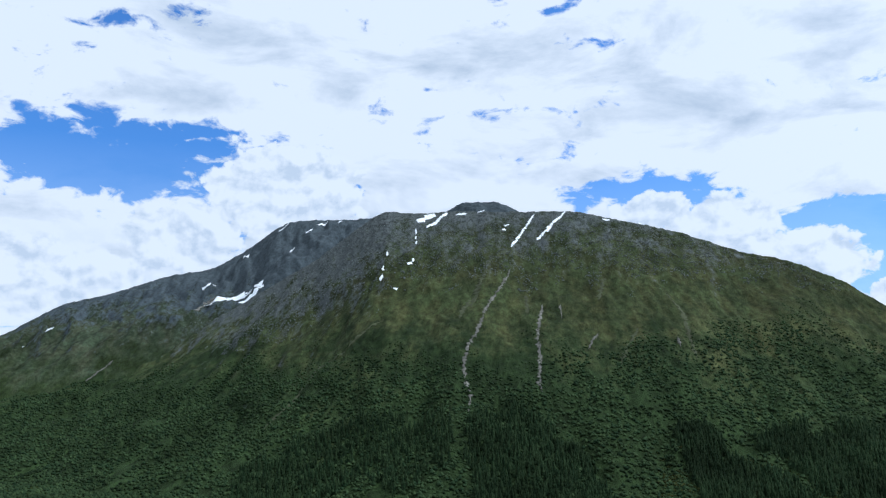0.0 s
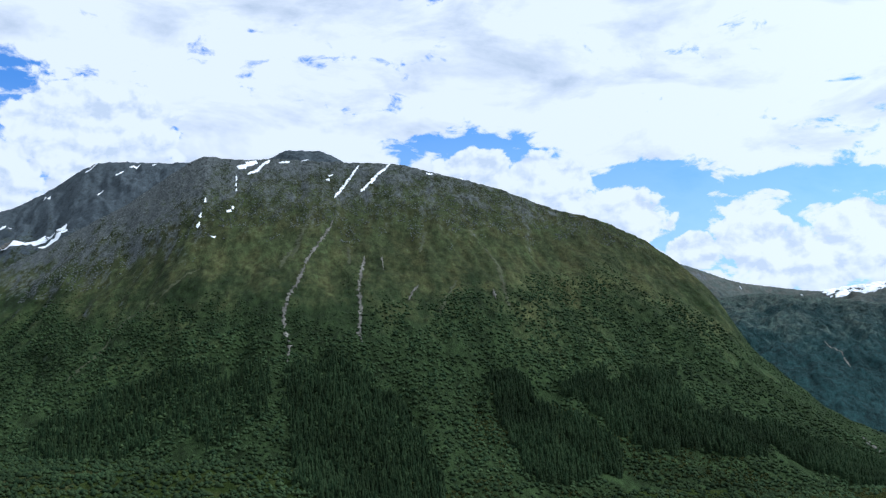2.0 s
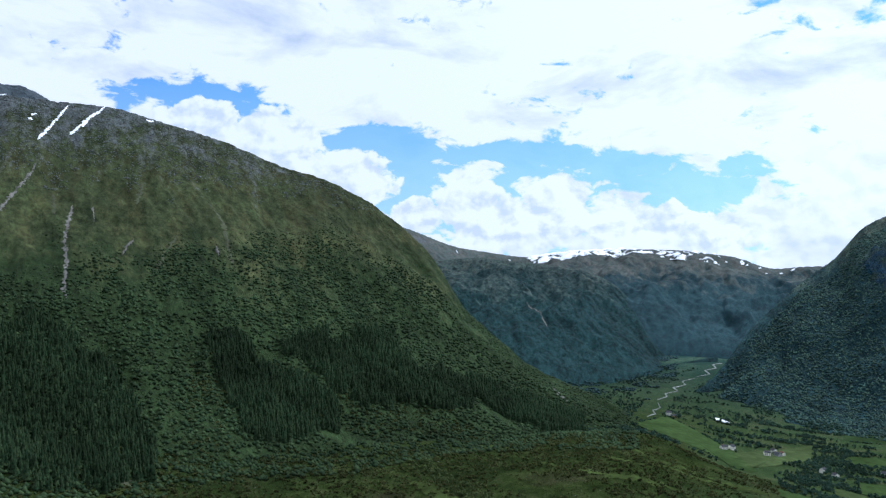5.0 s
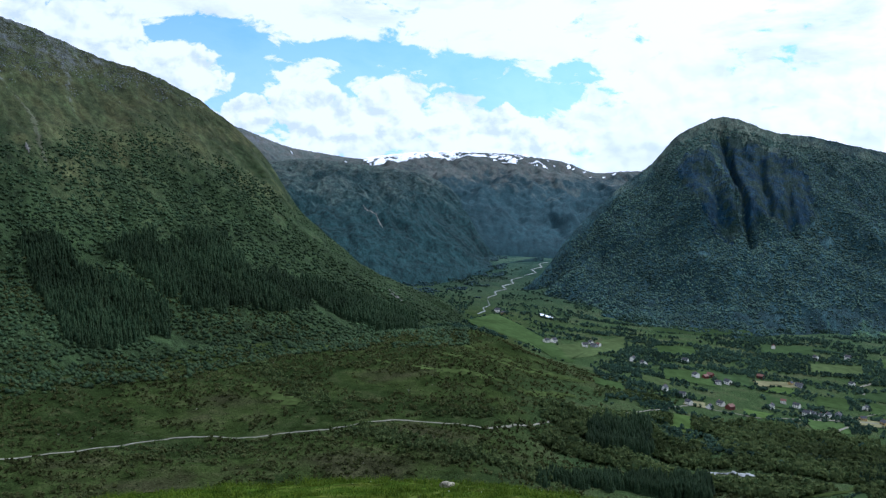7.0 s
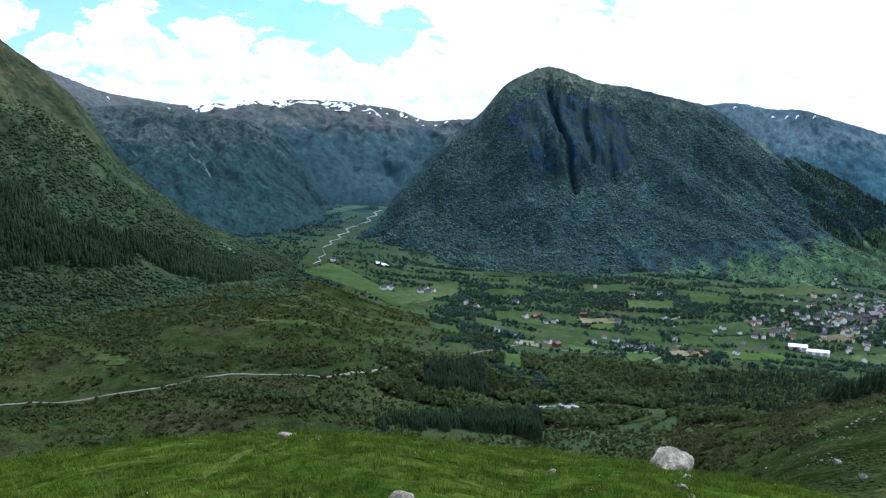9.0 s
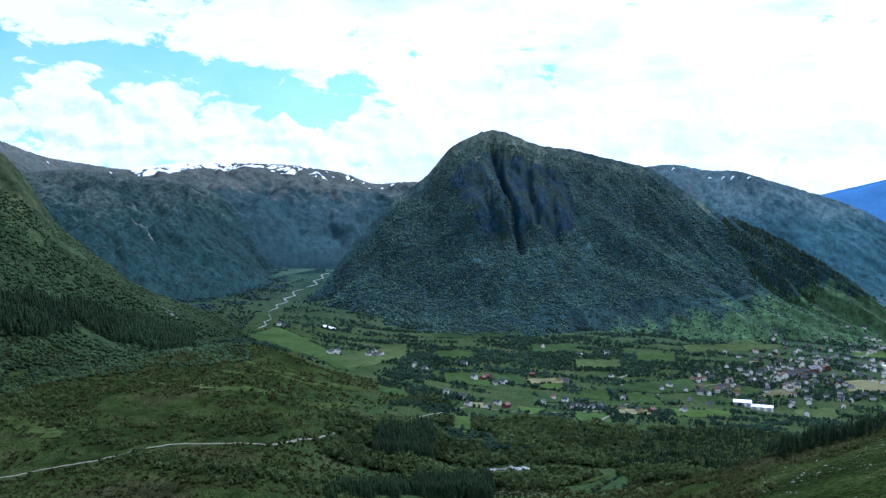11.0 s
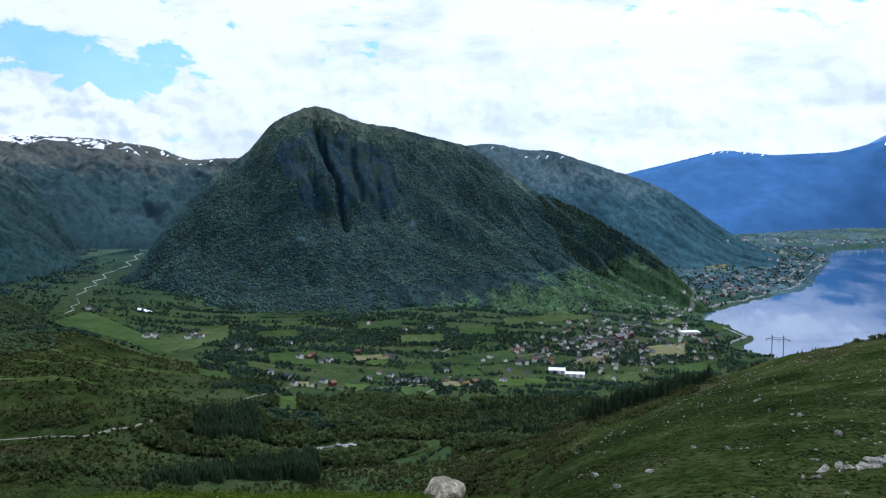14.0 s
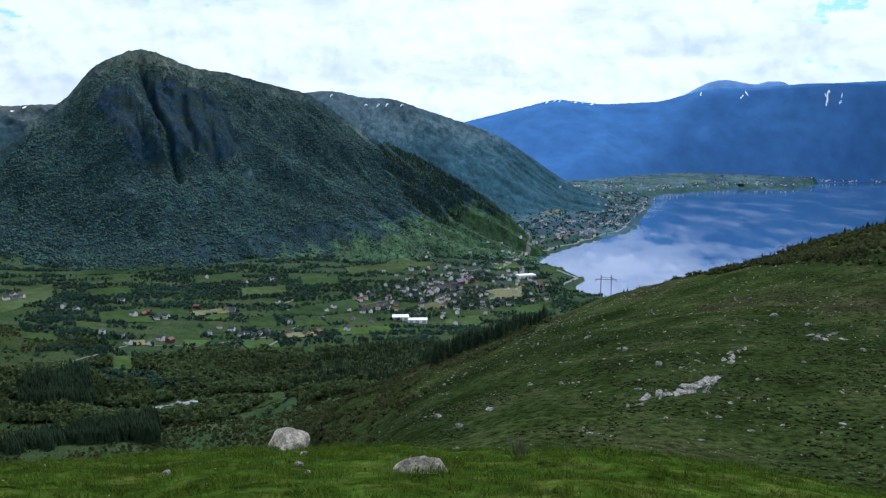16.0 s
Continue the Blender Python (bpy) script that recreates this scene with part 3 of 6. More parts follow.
def ground_material():
    """Heath and rough grass, farmed grass on the valley floor, lusher grass on the top of the knoll."""
    m, n, l, b = material("hillside_ground", 0.95, 0.0)
    big = link_noise(n, l, 0.011, 7, 0.62)
    med = link_noise(n, l, 0.07, 9, 0.72)
    fine = link_noise(n, l, 1.1, 7, 0.75)
    c = ramp(n, l, big, [(0.34, (0.013, 0.021, 0.006)), (0.45, (0.018, 0.028, 0.008)), (0.54, (0.026, 0.038, 0.010)), (0.63, (0.028, 0.030, 0.013))])
    c = mixc(n, l, ramp(n, l, med, [(0.52, 0.0), (0.66, 0.6)]), c, (0.034, 0.033, 0.015))
    c = mixc(n, l, 1.0, c, ramp(n, l, med, [(0.35, 0.5), (0.65, 1.5)]), "MULTIPLY")
    geo = n.new("ShaderNodeNewGeometry")
    where = n.new("ShaderNodeSeparateXYZ")
    l.new(geo.outputs["Position"], where.inputs[0])
    farmed = ramp(n, l, mathn(n, l, "ADD", mathn(n, l, "DIVIDE", where.outputs[2], 100.0), mathn(n, l, "MULTIPLY", mathn(n, l, "SUBTRACT", big, 0.5), 0.5)), [(0.48, 1.0), (0.78, 0.0)])
    c = mixc(n, l, farmed, c, ramp(n, l, link_noise(n, l, 0.03, 6, 0.65), [(0.35, (0.026, 0.043, 0.016)), (0.5, (0.037, 0.057, 0.021)), (0.66, (0.055, 0.065, 0.029))]))
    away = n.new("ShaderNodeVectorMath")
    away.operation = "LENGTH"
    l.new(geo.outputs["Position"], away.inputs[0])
    # haze put into the colour: the ground turns bluer with distance
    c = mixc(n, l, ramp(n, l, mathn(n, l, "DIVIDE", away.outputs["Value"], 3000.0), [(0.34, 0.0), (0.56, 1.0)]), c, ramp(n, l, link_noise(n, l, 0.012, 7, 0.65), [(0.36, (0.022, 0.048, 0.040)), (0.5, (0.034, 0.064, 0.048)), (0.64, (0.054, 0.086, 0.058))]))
    # slightly lighter ground on the near hillside to the east
    east = ramp(n, l, mathn(n, l, "SUBTRACT", mathn(n, l, "DIVIDE", where.outputs[2], 100.0), mathn(n, l, "DIVIDE", where.outputs[1], 200.0)), [(0.9, 0.0), (1.35, 1.0)])
    c = mixc(n, l, east, c, mixc(n, l, 1.0, c, (1.14, 1.12, 1.08), "MULTIPLY"))
    flat = n.new("ShaderNodeVectorMath")
    flat.operation = "DISTANCE"
    l.new(geo.outputs["Position"], flat.inputs[0])
    flat.inputs[1].default_value = (8.0, 8.0, 192.0)
    lush = ramp(n, l, mathn(n, l, "ADD", mathn(n, l, "DIVIDE", flat.outputs["Value"], 60.0), mathn(n, l, "MULTIPLY", mathn(n, l, "SUBTRACT", med, 0.5), 0.25)), [(0.42, 1.0), (0.56, 0.0)])
    c = mixc(n, l, lush, c, ramp(n, l, link_noise(n, l, 0.7, 6), [(0.32, (0.022, 0.046, 0.004)), (0.5, (0.040, 0.066, 0.007)), (0.66, (0.070, 0.084, 0.014))]))
    c = mixc(n, l, 1.0, c, ramp(n, l, fine, [(0.36, 0.25), (0.64, 1.8)]), "MULTIPLY")
    l.new(c, b.inputs["Base Color"])
    bump(n, l, b, mathn(n, l, "ADD", fine, med), 0.9, 0.5)
    return m


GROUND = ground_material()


def water_material():
    """Calm water, ruffled by the wind in long streaks."""
    m, n, l, b = material("fjord_water", 0.08, 0.5)
    b.inputs["Base Color"].default_value = (0.030, 0.080, 0.165, 1)
    calm = link_noise(n, l, 0.0035, 5, 0.6, (1, 2.5, 1))
    wind = link_noise(n, l, 0.012, 6, 0.65, (0.35, 3.0, 1))
    l.new(ramp(n, l, mathn(n, l, "ADD", calm, mathn(n, l, "MULTIPLY", mathn(n, l, "SUBTRACT", wind, 0.5), 0.4)), [(0.40, 0.05), (0.62, 0.20)]), b.inputs["Roughness"])
    bump(n, l, b, link_noise(n, l, 0.25, 4, 0.6, (0.5, 1.6, 1)), 0.03, 0.3)
    return m


WATER = water_material()

# ---- large structure ----
def mesh_object(name, verts, faces, mat, parent=None, smooth_faces=True):
    me = bpy.data.meshes.new(name)
    me.from_pydata(verts, [], faces)
    if smooth_faces:
        me.polygons.foreach_set("use_smooth", np.ones(len(me.polygons), bool))
    me.materials.append(mat)
    me.update()
    ob = new(name, me)
    ob.parent = parent
    return ob


def grid_object(name, az, rr, height, mat, keep=None):
    """A polar sheet; keep(az, r, z) tells which corners are wanted."""
    A, R = np.meshgrid(az, rr, indexing="ij")
    Z = height(A, R)
    X, Y = xy(A, R)
    na, nr = len(az), len(rr)
    idx = np.arange(na * nr).reshape(na, nr)
    q = np.stack([idx[:-1, :-1], idx[:-1, 1:], idx[1:, 1:], idx[1:, :-1]], -1).reshape(-1, 4)
    verts = np.stack([X, Y, Z], -1).reshape(-1, 3)
    if keep is not None:
        ok = keep(A, R, Z).reshape(-1)
        q = q[ok[q].any(1)]
        used = np.unique(q)
        remap = np.zeros(len(verts), int)
        remap[used] = np.arange(len(used))
        verts, q = verts[used], remap[q]
    me = bpy.data.meshes.new(name)
    me.vertices.add(len(verts))
    me.vertices.foreach_set("co", verts.astype(np.float32).ravel())
    me.loops.add(len(q) * 4)
    me.loops.foreach_set("vertex_index", q[:, ::-1].astype(np.int32).ravel())
    me.polygons.add(len(q))
    me.polygons.foreach_set("loop_start", np.arange(0, len(q) * 4, 4, dtype=np.int32))
    me.polygons.foreach_set("use_smooth", np.ones(len(q), bool))
    me.materials.append(mat)
    me.update(calc_edges=True)
    return new(name, me)


def spread(a, b, n, power=1.0):
    return a + (b - a) * np.linspace(0, 1, n) ** power


def above_ground(az, r, z):
    return z > ground(az, r, False) - 12


near_r = np.concatenate([[0.0, 0.5], np.geomspace(1.0, 60, 75), np.geomspace(61.5, 1300, 125)[0:], np.geomspace(1320, 4900, 70)])
sheet_az = np.concatenate([np.arange(-180, -62, 3.0), np.arange(-62, 10, 0.6), np.arange(10, 112, 0.33), np.arange(112, 181, 2.0)])
sheet_az[-1] = 180.0
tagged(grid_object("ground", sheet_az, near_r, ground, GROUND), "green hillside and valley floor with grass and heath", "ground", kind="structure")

fjord = grid_object("water", np.arange(82, 136, 0.5), np.linspace(850, 4900, 60), lambda a, r: a * 0.0, WATER)
tagged(fjord, "calm blue fjord water reflecting bright clouds", "water", kind="structure")

for name, layer, a0, a1, step, r0, r1, nr, mat, label in (
    ("mountain_main", MAIN, -33, 50, 0.14, 520, 1600, 300, MOUNTAIN, "broad green mountain with grey rocky top and gullies"),
    ("mountain_shoulder", SHOULDER, -33, 9, 0.13, 1000, 2150, 180, CRAGSLOPE, "grey rocky mountain shoulder with dark cliffs"),
    ("mountain_peak", PEAK, 44, 88, 0.09, 1050, 1950, 330, HAZY_PEAKSLOPE, "pointed dark wooded mountain with a cliff face"),
    ("mountain_ridge", RIDGE, 62, 91, 0.12, 1950, 2800, 150, HAZY_RIDGESLOPE, "wooded ridge behind the pointed mountain, tinted blue for haze"),
    ("mountain_spur", SPUR, 26, 49, 0.1, 1180, 2350, 220, HAZY_SPURSLOPE, "dark wooded spur inside the side valley"),
    ("mountain_valley_head", VALLEY, 18, 64, 0.12, 1280, 3500, 260, HAZY_FARSLOPE, "grey-green mountain with snow patches at the valley head, tinted blue for haze"),
    ("mountain_distant", DISTANT, 93, 106, 0.1, 4720, 4900, 12, PALE_HAZE_SLOPE, "distant peaks on the skyline, coloured pale blue for haze"),
    ("mountain_far", FAR, 74, 135, 0.15, 3450, 4900, 60, BLUE_HAZE_SLOPE, "distant mountains across the fjord, tinted blue for haze"),
):
    ob = grid_object(name, np.arange(a0, a1 + step / 2, step), np.linspace(r0, r1, nr), layer.height, mat, above_ground)
    tagged(ob, label, "mountain", kind="structure")


def low_land(az, r, z):
    return (z > 0.9) & (surface(az, r) < z + 6) & (in_water(az, r) < 0)


# farmland greens mixed with blue, in place of hazy air
HAZY_FARLAND = slope_material("hazy_farmland", (0.026, 0.060, 0.074), (0.046, 0.084, 0.084), (0.09, 0.10, 0.10), -40, 90, 94, 300, 900, 0.2, grain=0.05, contrast=0.7)
tagged(grid_object("far_shore", np.arange(80, 112, 0.2), np.geomspace(1750, 4880, 90), lambda a, r: ground(a, r) + 0.5, HAZY_FARLAND, low_land), "hazy green farmland along the far shore", "ground", kind="structure")


# the bare cliffs of the pointed mountain, in two lobes beside the gully
CLIFF_LOBES = [[(57.6, 1520), (58.4, 1580), (59.7, 1560), (60.4, 1470), (61.7, 1370), (61.2, 1335), (59.8, 1372), (58.7, 1420)], [(59.7, 1630), (61.2, 1665), (62.6, 1640), (64.3, 1610), (65.6, 1560), (66.0, 1485), (64.6, 1420), (62.2, 1395), (61.1, 1440), (60.6, 1520)]]


def inside(az, r, corners):
    """Which of the points lie within the outline."""
    hit = np.zeros(np.shape(az), bool)
    for i in range(len(corners)):
        (a0, r0), (a1, r1) = corners[i - 1], corners[i]
        hit ^= ((r0 > r) != (r1 > r)) & (az < (a1 - a0) * (r - r0) / (r1 - r0 + 1e-9) + a0)
    return hit


def on_cliff(az, r, z=None):
    x, y = xy(az, r)
    a, q = az + 0.55 * fbm(x / 22, y / 22, 181, 4), r + 26 * fbm(x / 22, y / 22, 182, 4)
    return inside(a, q, CLIFF_LOBES[0]) | inside(a, q, CLIFF_LOBES[1])


tagged(grid_object("cliff", np.arange(56.5, 67.2, 0.06), np.linspace(1300, 1690, 120), lambda a, r: PEAK.height(a, r) + 1.2 + 2.5 * fbm(a * 3, r / 60, 183, 4), CLIFF, on_cliff), "dark cliff face with paler streaks, blued for haze", "cliff", kind="structure")

# ---- draped pieces: snow, scree, fields, road, river ----
def plain(name, colour, spread_=0.35, scale=0.5, rough=0.9, spec=0.0, lift=0.0):
    m, n, l, b = material(name, rough, spec)
    f = link_noise(n, l, scale, 6, 0.65)
    g = link_noise(n, l, scale * 0.11, 5, 0.6)
    c = mixc(n, l, 1.0, colour, ramp(n, l, f, [(0.3, 1 - spread_), (0.7, 1 + spread_)]), "MULTIPLY")
    c = mixc(n, l, 1.0, c, ramp(n, l, g, [(0.3, 1 - spread_), (0.7, 1 + spread_)]), "MULTIPLY")
    l.new(c, b.inputs["Base Color"])
    if lift:
        bump(n, l, b, f, 0.6, lift)
    return m


SNOW = plain("old_snow", (0.82, 0.85, 0.88), 0.06, 0.1, 0.6, 0.3, 0.4)
SCREE = plain("scree", (0.13, 0.125, 0.108), 0.55, 0.3, 0.95, 0.1, 1.0)
GRASSY_SCREE = plain("grassy_scree", (0.058, 0.064, 0.034), 0.4, 0.2, 0.95, 0.1, 1.0)
MEADOWS = [plain("meadow_" + k, c, 0.34, 0.12, 0.95, 0.0, 0.2) for k, c in (
    ("fresh", (0.039, 0.063, 0.020)), ("mown", (0.051, 0.071, 0.026)), ("dark", (0.031, 0.051, 0.019)), ("straw", (0.135, 0.13, 0.065)), ("lime", (0.052, 0.082, 0.022)))]
TARMAC = plain("road_surface", (0.165, 0.16, 0.12), 0.2, 0.6)
FOAM = plain("river_water", (0.23, 0.24, 0.225), 0.6, 0.3, 0.7, 0.1, 0.3)
GRAVEL = plain("river_gravel", (0.22, 0.22, 0.20), 0.3, 0.4)


def strip(name, mat, path, width, ragged=0.35, lift=1.2, seed=0, taper=True, steps=None):
    """A ragged band draped on the terrain along (bearing, range) points."""
    az, r = np.array(path, float).T
    x, y = xy(az, r)
    seg = np.concatenate([[0], np.cumsum(np.hypot(np.diff(x), np.diff(y)))])
    n = steps or max(6, int(seg[-1] / max(3.0, width * 0.4)))
    t = np.linspace(0, seg[-1], n)
    x, y = np.interp(t, seg, x), np.interp(t, seg, y)
    tx, ty = np.gradient(x), np.gradient(y)
    k = np.hypot(tx, ty) + 1e-9
    nx, ny = -ty / k, tx / k
    u = t / max(seg[-1], 1e-6)
    half = width / 2 * (np.sqrt(np.clip(1 - (2 * u - 1) ** 6, 0, 1)) if taper else 1.0 + 0 * u)
    side = [half * np.clip(1 + ragged * 2 * fbm(t / max(4.0, width * 0.7), t * 0 + s, seed, 3), 0.05, 3) for s in (3.3, 9.1)]
    verts, faces = [], []
    for f in (-1, -0.5, 0, 0.5, 1):
        w = np.where(f < 0, side[0], side[1]) * f
        px, py = x + nx * w, y + ny * w
        a, rr = polar(px, py)
        verts.append(np.stack([px, py, surface(a, rr) + lift - abs(f) * lift * 0.6], -1))
    verts = np.stack(verts, 1).reshape(-1, 3)
    for i in range(n - 1):
        for j in range(4):
            a = i * 5 + j
            faces.append((a, a + 1, a + 6, a + 5))
    return mesh_object(name, verts.tolist(), faces, mat)


for i, (w, path) in enumerate((
    (20, [(-1.75, 1352), (-1.2, 1372), (-0.6, 1392)]), (8, [(-1.15, 1318), (-0.4, 1350), (0.25, 1388)]), (9, [(0.9, 1368), (1.65, 1374)]),
    (5, [(4.25, 1300), (4.6, 1300)]), (5, [(4.15, 1270), (4.3, 1280)]), (4.2, [(6.35, 1345), (5.5, 1270), (4.7, 1205)]), (5.5, [(8.5, 1348), (7.9, 1310), (7.3, 1270), (6.5, 1225)]),
    (8, [(11.0, 1322), (11.5, 1318)]), (24, [(-16.0, 1552), (-14.9, 1553), (-14.0, 1540), (-12.3, 1494)]), (14, [(-16.2, 1690), (-15.3, 1684)]), (12, [(-13.8, 1454), (-12.9, 1466), (-12.2, 1486)]), (9, [(-14.4, 1530), (-13.2, 1508)]),
    (13, [(-25.4, 1600), (-24.9, 1612)]), (2.5, [(-1.9, 1322), (-1.88, 1300)]), (2.2, [(-1.9, 1285), (-1.9, 1268)]), (2.2, [(-1.85, 1254), (-1.9, 1238)]), (5, [(-2.45, 1144), (-2.2, 1156)]), (3, [(-2.1, 1160), (-2.05, 1172)]), (4, [(-4.3, 1108), (-4.2, 1126)]), (3.5, [(-4.15, 1134), (-4.1, 1150)]), (3, [(-3.9, 1190), (-3.85, 1205)]),
    (5, [(-3.4, 1062), (-3.1, 1066)]), (6, [(-9.5, 1675), (-9.0, 1690)]), (5, [(-10.5, 1605), (-10.2, 1625)]), (6, [(-8.7, 1735), (-8.0, 1750)]),
    (6, [(-13.6, 1765), (-13.2, 1785)]), (9, [(-11.3, 1780), (-10.4, 1800)]), (6, [(-7.3, 1720), (-7.0, 1725)]), (5, [(-26.8, 1600), (-26.5, 1605)]), (5, [(-21.4, 1960), (-20.8, 1970)]),
    (4, [(13.3, 1318), (13.6, 1318)]), (5, [(2.4, 1380), (2.9, 1381)]))):
    tagged(strip("snow_patch", SNOW, path, w, 0.8, 1.6, 100 + i), "old white snow patch lying in a mountain gully", "snow patch", "snow patches on the mountain")
# scattered snow below the skyline at the valley head
rng = np.random.default_rng(7)
for i in range(230):
    a = rng.uniform(36.6, 42.6) if i < 120 else rng.uniform(36.6, 49) if i < 212 else rng.uniform(46.5, 52)
    r = rng.uniform(3060, 3290) if i < 120 else rng.uniform(2960, 3290) if i < 212 else rng.uniform(3150, 3260)
    if i > 222:
        a, r = rng.uniform(31, 36), rng.uniform(2700, 2900)
    ln = rng.uniform(0.05, 0.4) * (1.4 if i < 120 else 0.6) if i < 212 else 0.15
    tagged(strip("snow_patch", SNOW, [(a, r), (a + ln, r + rng.uniform(-25, 45))], rng.uniform(8, 40) * (1.5 if i < 120 else 1.0) if i < 212 else 7, 0.95, 5.0, 200 + i), "old white snow patch on the high fell", "snow patch", "snow patches at the valley head")
for i in range(9):
    a = (52.0, 52.8, 53.5, 54.2, 72.3, 74.6, 75.4, 76.0, 77.0)[i]
    r = 3080 if a < 60 else 2640
    tagged(strip("snow_patch", SNOW, [(a, r), (a + 0.12, r + 14), (a + 0.22, r + 8)], 9 if a < 60 else 4, 1.1, 4.0, 300 + i), "old white snow patch on the high fell", "snow patch", "snow patches on far ridges")
for i in range(22):
    a = rng.uniform(85.5, 90) if i < 14 else rng.uniform(96, 105)
    tagged(strip("snow_patch", SNOW, [(a, 4590 + rng.uniform(-25, 40)), (a + rng.uniform(0.06, 0.22), 4615 + rng.uniform(-20, 20))], rng.uniform(4, 9), 0.8, 3.0, 330 + i), "small snow patch on a distant haze-tinted mountain", "snow patch", "snow patches on far ridges")

for i, (mat, w, path) in enumerate((
    (SCREE, 7, [(4.7, 1116), (3.9, 1032), (3.0, 980), (2.5, 916), (1.8, 872), (1.4, 824), (1.5, 788), (1.9, 760), (1.7, 720)]),
    (SCREE, 7, [(6.8, 996), (6.6, 940), (6.4, 892), (6.6, 840), (6.5, 792), (6.7, 764)]),
    (GRASSY_SCREE, 9, [(-4.0, 985), (-5.2, 964), (-6.7, 944), (-8.2, 936), (-9.2, 908), (-10.7, 864), (-12.1, 832)]),
    (SCREE, 5, [(10.5, 928), (9.8, 880)]),
    (GRASSY_SCREE, 9, [(15.1, 1048), (16.1, 996), (16.4, 924), (16.8, 880)]),
    (GRASSY_SCREE, 9, [(13.1, 940), (12.4, 888), (11.9, 836)]),
    (SCREE, 6, [(-21.4, 1356), (-22.3, 1324), (-22.9, 1300)]),
    (SCREE, 5, [(15.6, 920), (15.8, 892)]), (GRASSY_SCREE, 8, [(5.7, 1028), (5.8, 968)]), (SCREE, 4, [(8.0, 1000), (8.1, 960)]),
    (SCREE, 26, [(-17.5, 1500), (-16, 1560), (-15.2, 1590)]), (GRASSY_SCREE, 14, [(3.3, 1130), (2.4, 1040), (1.9, 980)]), (GRASSY_SCREE, 10, [(11.0, 1090), (10.6, 1010)]),
    (SCREE, 7, [(38.3, 905), (39.4, 870)]), (SCREE, 5, [(36.6, 1640), (37.4, 1560), (38, 1500)]), (GRASSY_SCREE, 14, [(9.2, 536), (10, 512), (11, 492)]), (GRASSY_SCREE, 10, [(1.9, 1010), (1.0, 950)]))):
    tagged(strip("scree_gully", mat, path, w * 0.36, 2.2, 0.7, 400 + i), "pale stony scree gully running down the slope", "scree", "scree gullies")


def patch(name, mat, corners, lift=0.45, cell=9.0, wob=2.0, seed=0):
    """A field draped on the ground inside (bearing, range) corners."""
    az, r = np.array(corners, float).T
    x, y = xy(az, r)
    ring = []
    for i in range(len(x)):
        j = (i + 1) % len(x)
        n = max(2, int(math.hypot(x[j] - x[i], y[j] - y[i]) / cell))
        for k in range(n):
            ring.append((x[i] + (x[j] - x[i]) * k / n, y[i] + (y[j] - y[i]) * k / n))
    ring = np.array(ring)
    ring += wob * np.stack([fbm(ring[:, 0] / 20, ring[:, 1] / 20, seed, 3), fbm(ring[:, 0] / 20, ring[:, 1] / 20, seed + 5, 3)], -1)
    c = ring.mean(0)
    m, pts = len(ring), [c[None]]
    for f in np.linspace(0, 1, 6)[1:]:
        pts.append(c + (ring - c) * f)
    P = np.concatenate(pts)
    a, rr = polar(P[:, 0], P[:, 1])
    Z = surface(a, rr) + lift
    faces = [(0, 1 + i, 1 + (i + 1) % m) for i in range(m)]
    for k in range(4):
        o = 1 + k * m
        faces += [(o + i, o + m + i, o + m + (i + 1) % m, o + (i + 1) % m) for i in range(m)]
    return mesh_object(name, np.column_stack([P, Z]).tolist(), faces, mat)


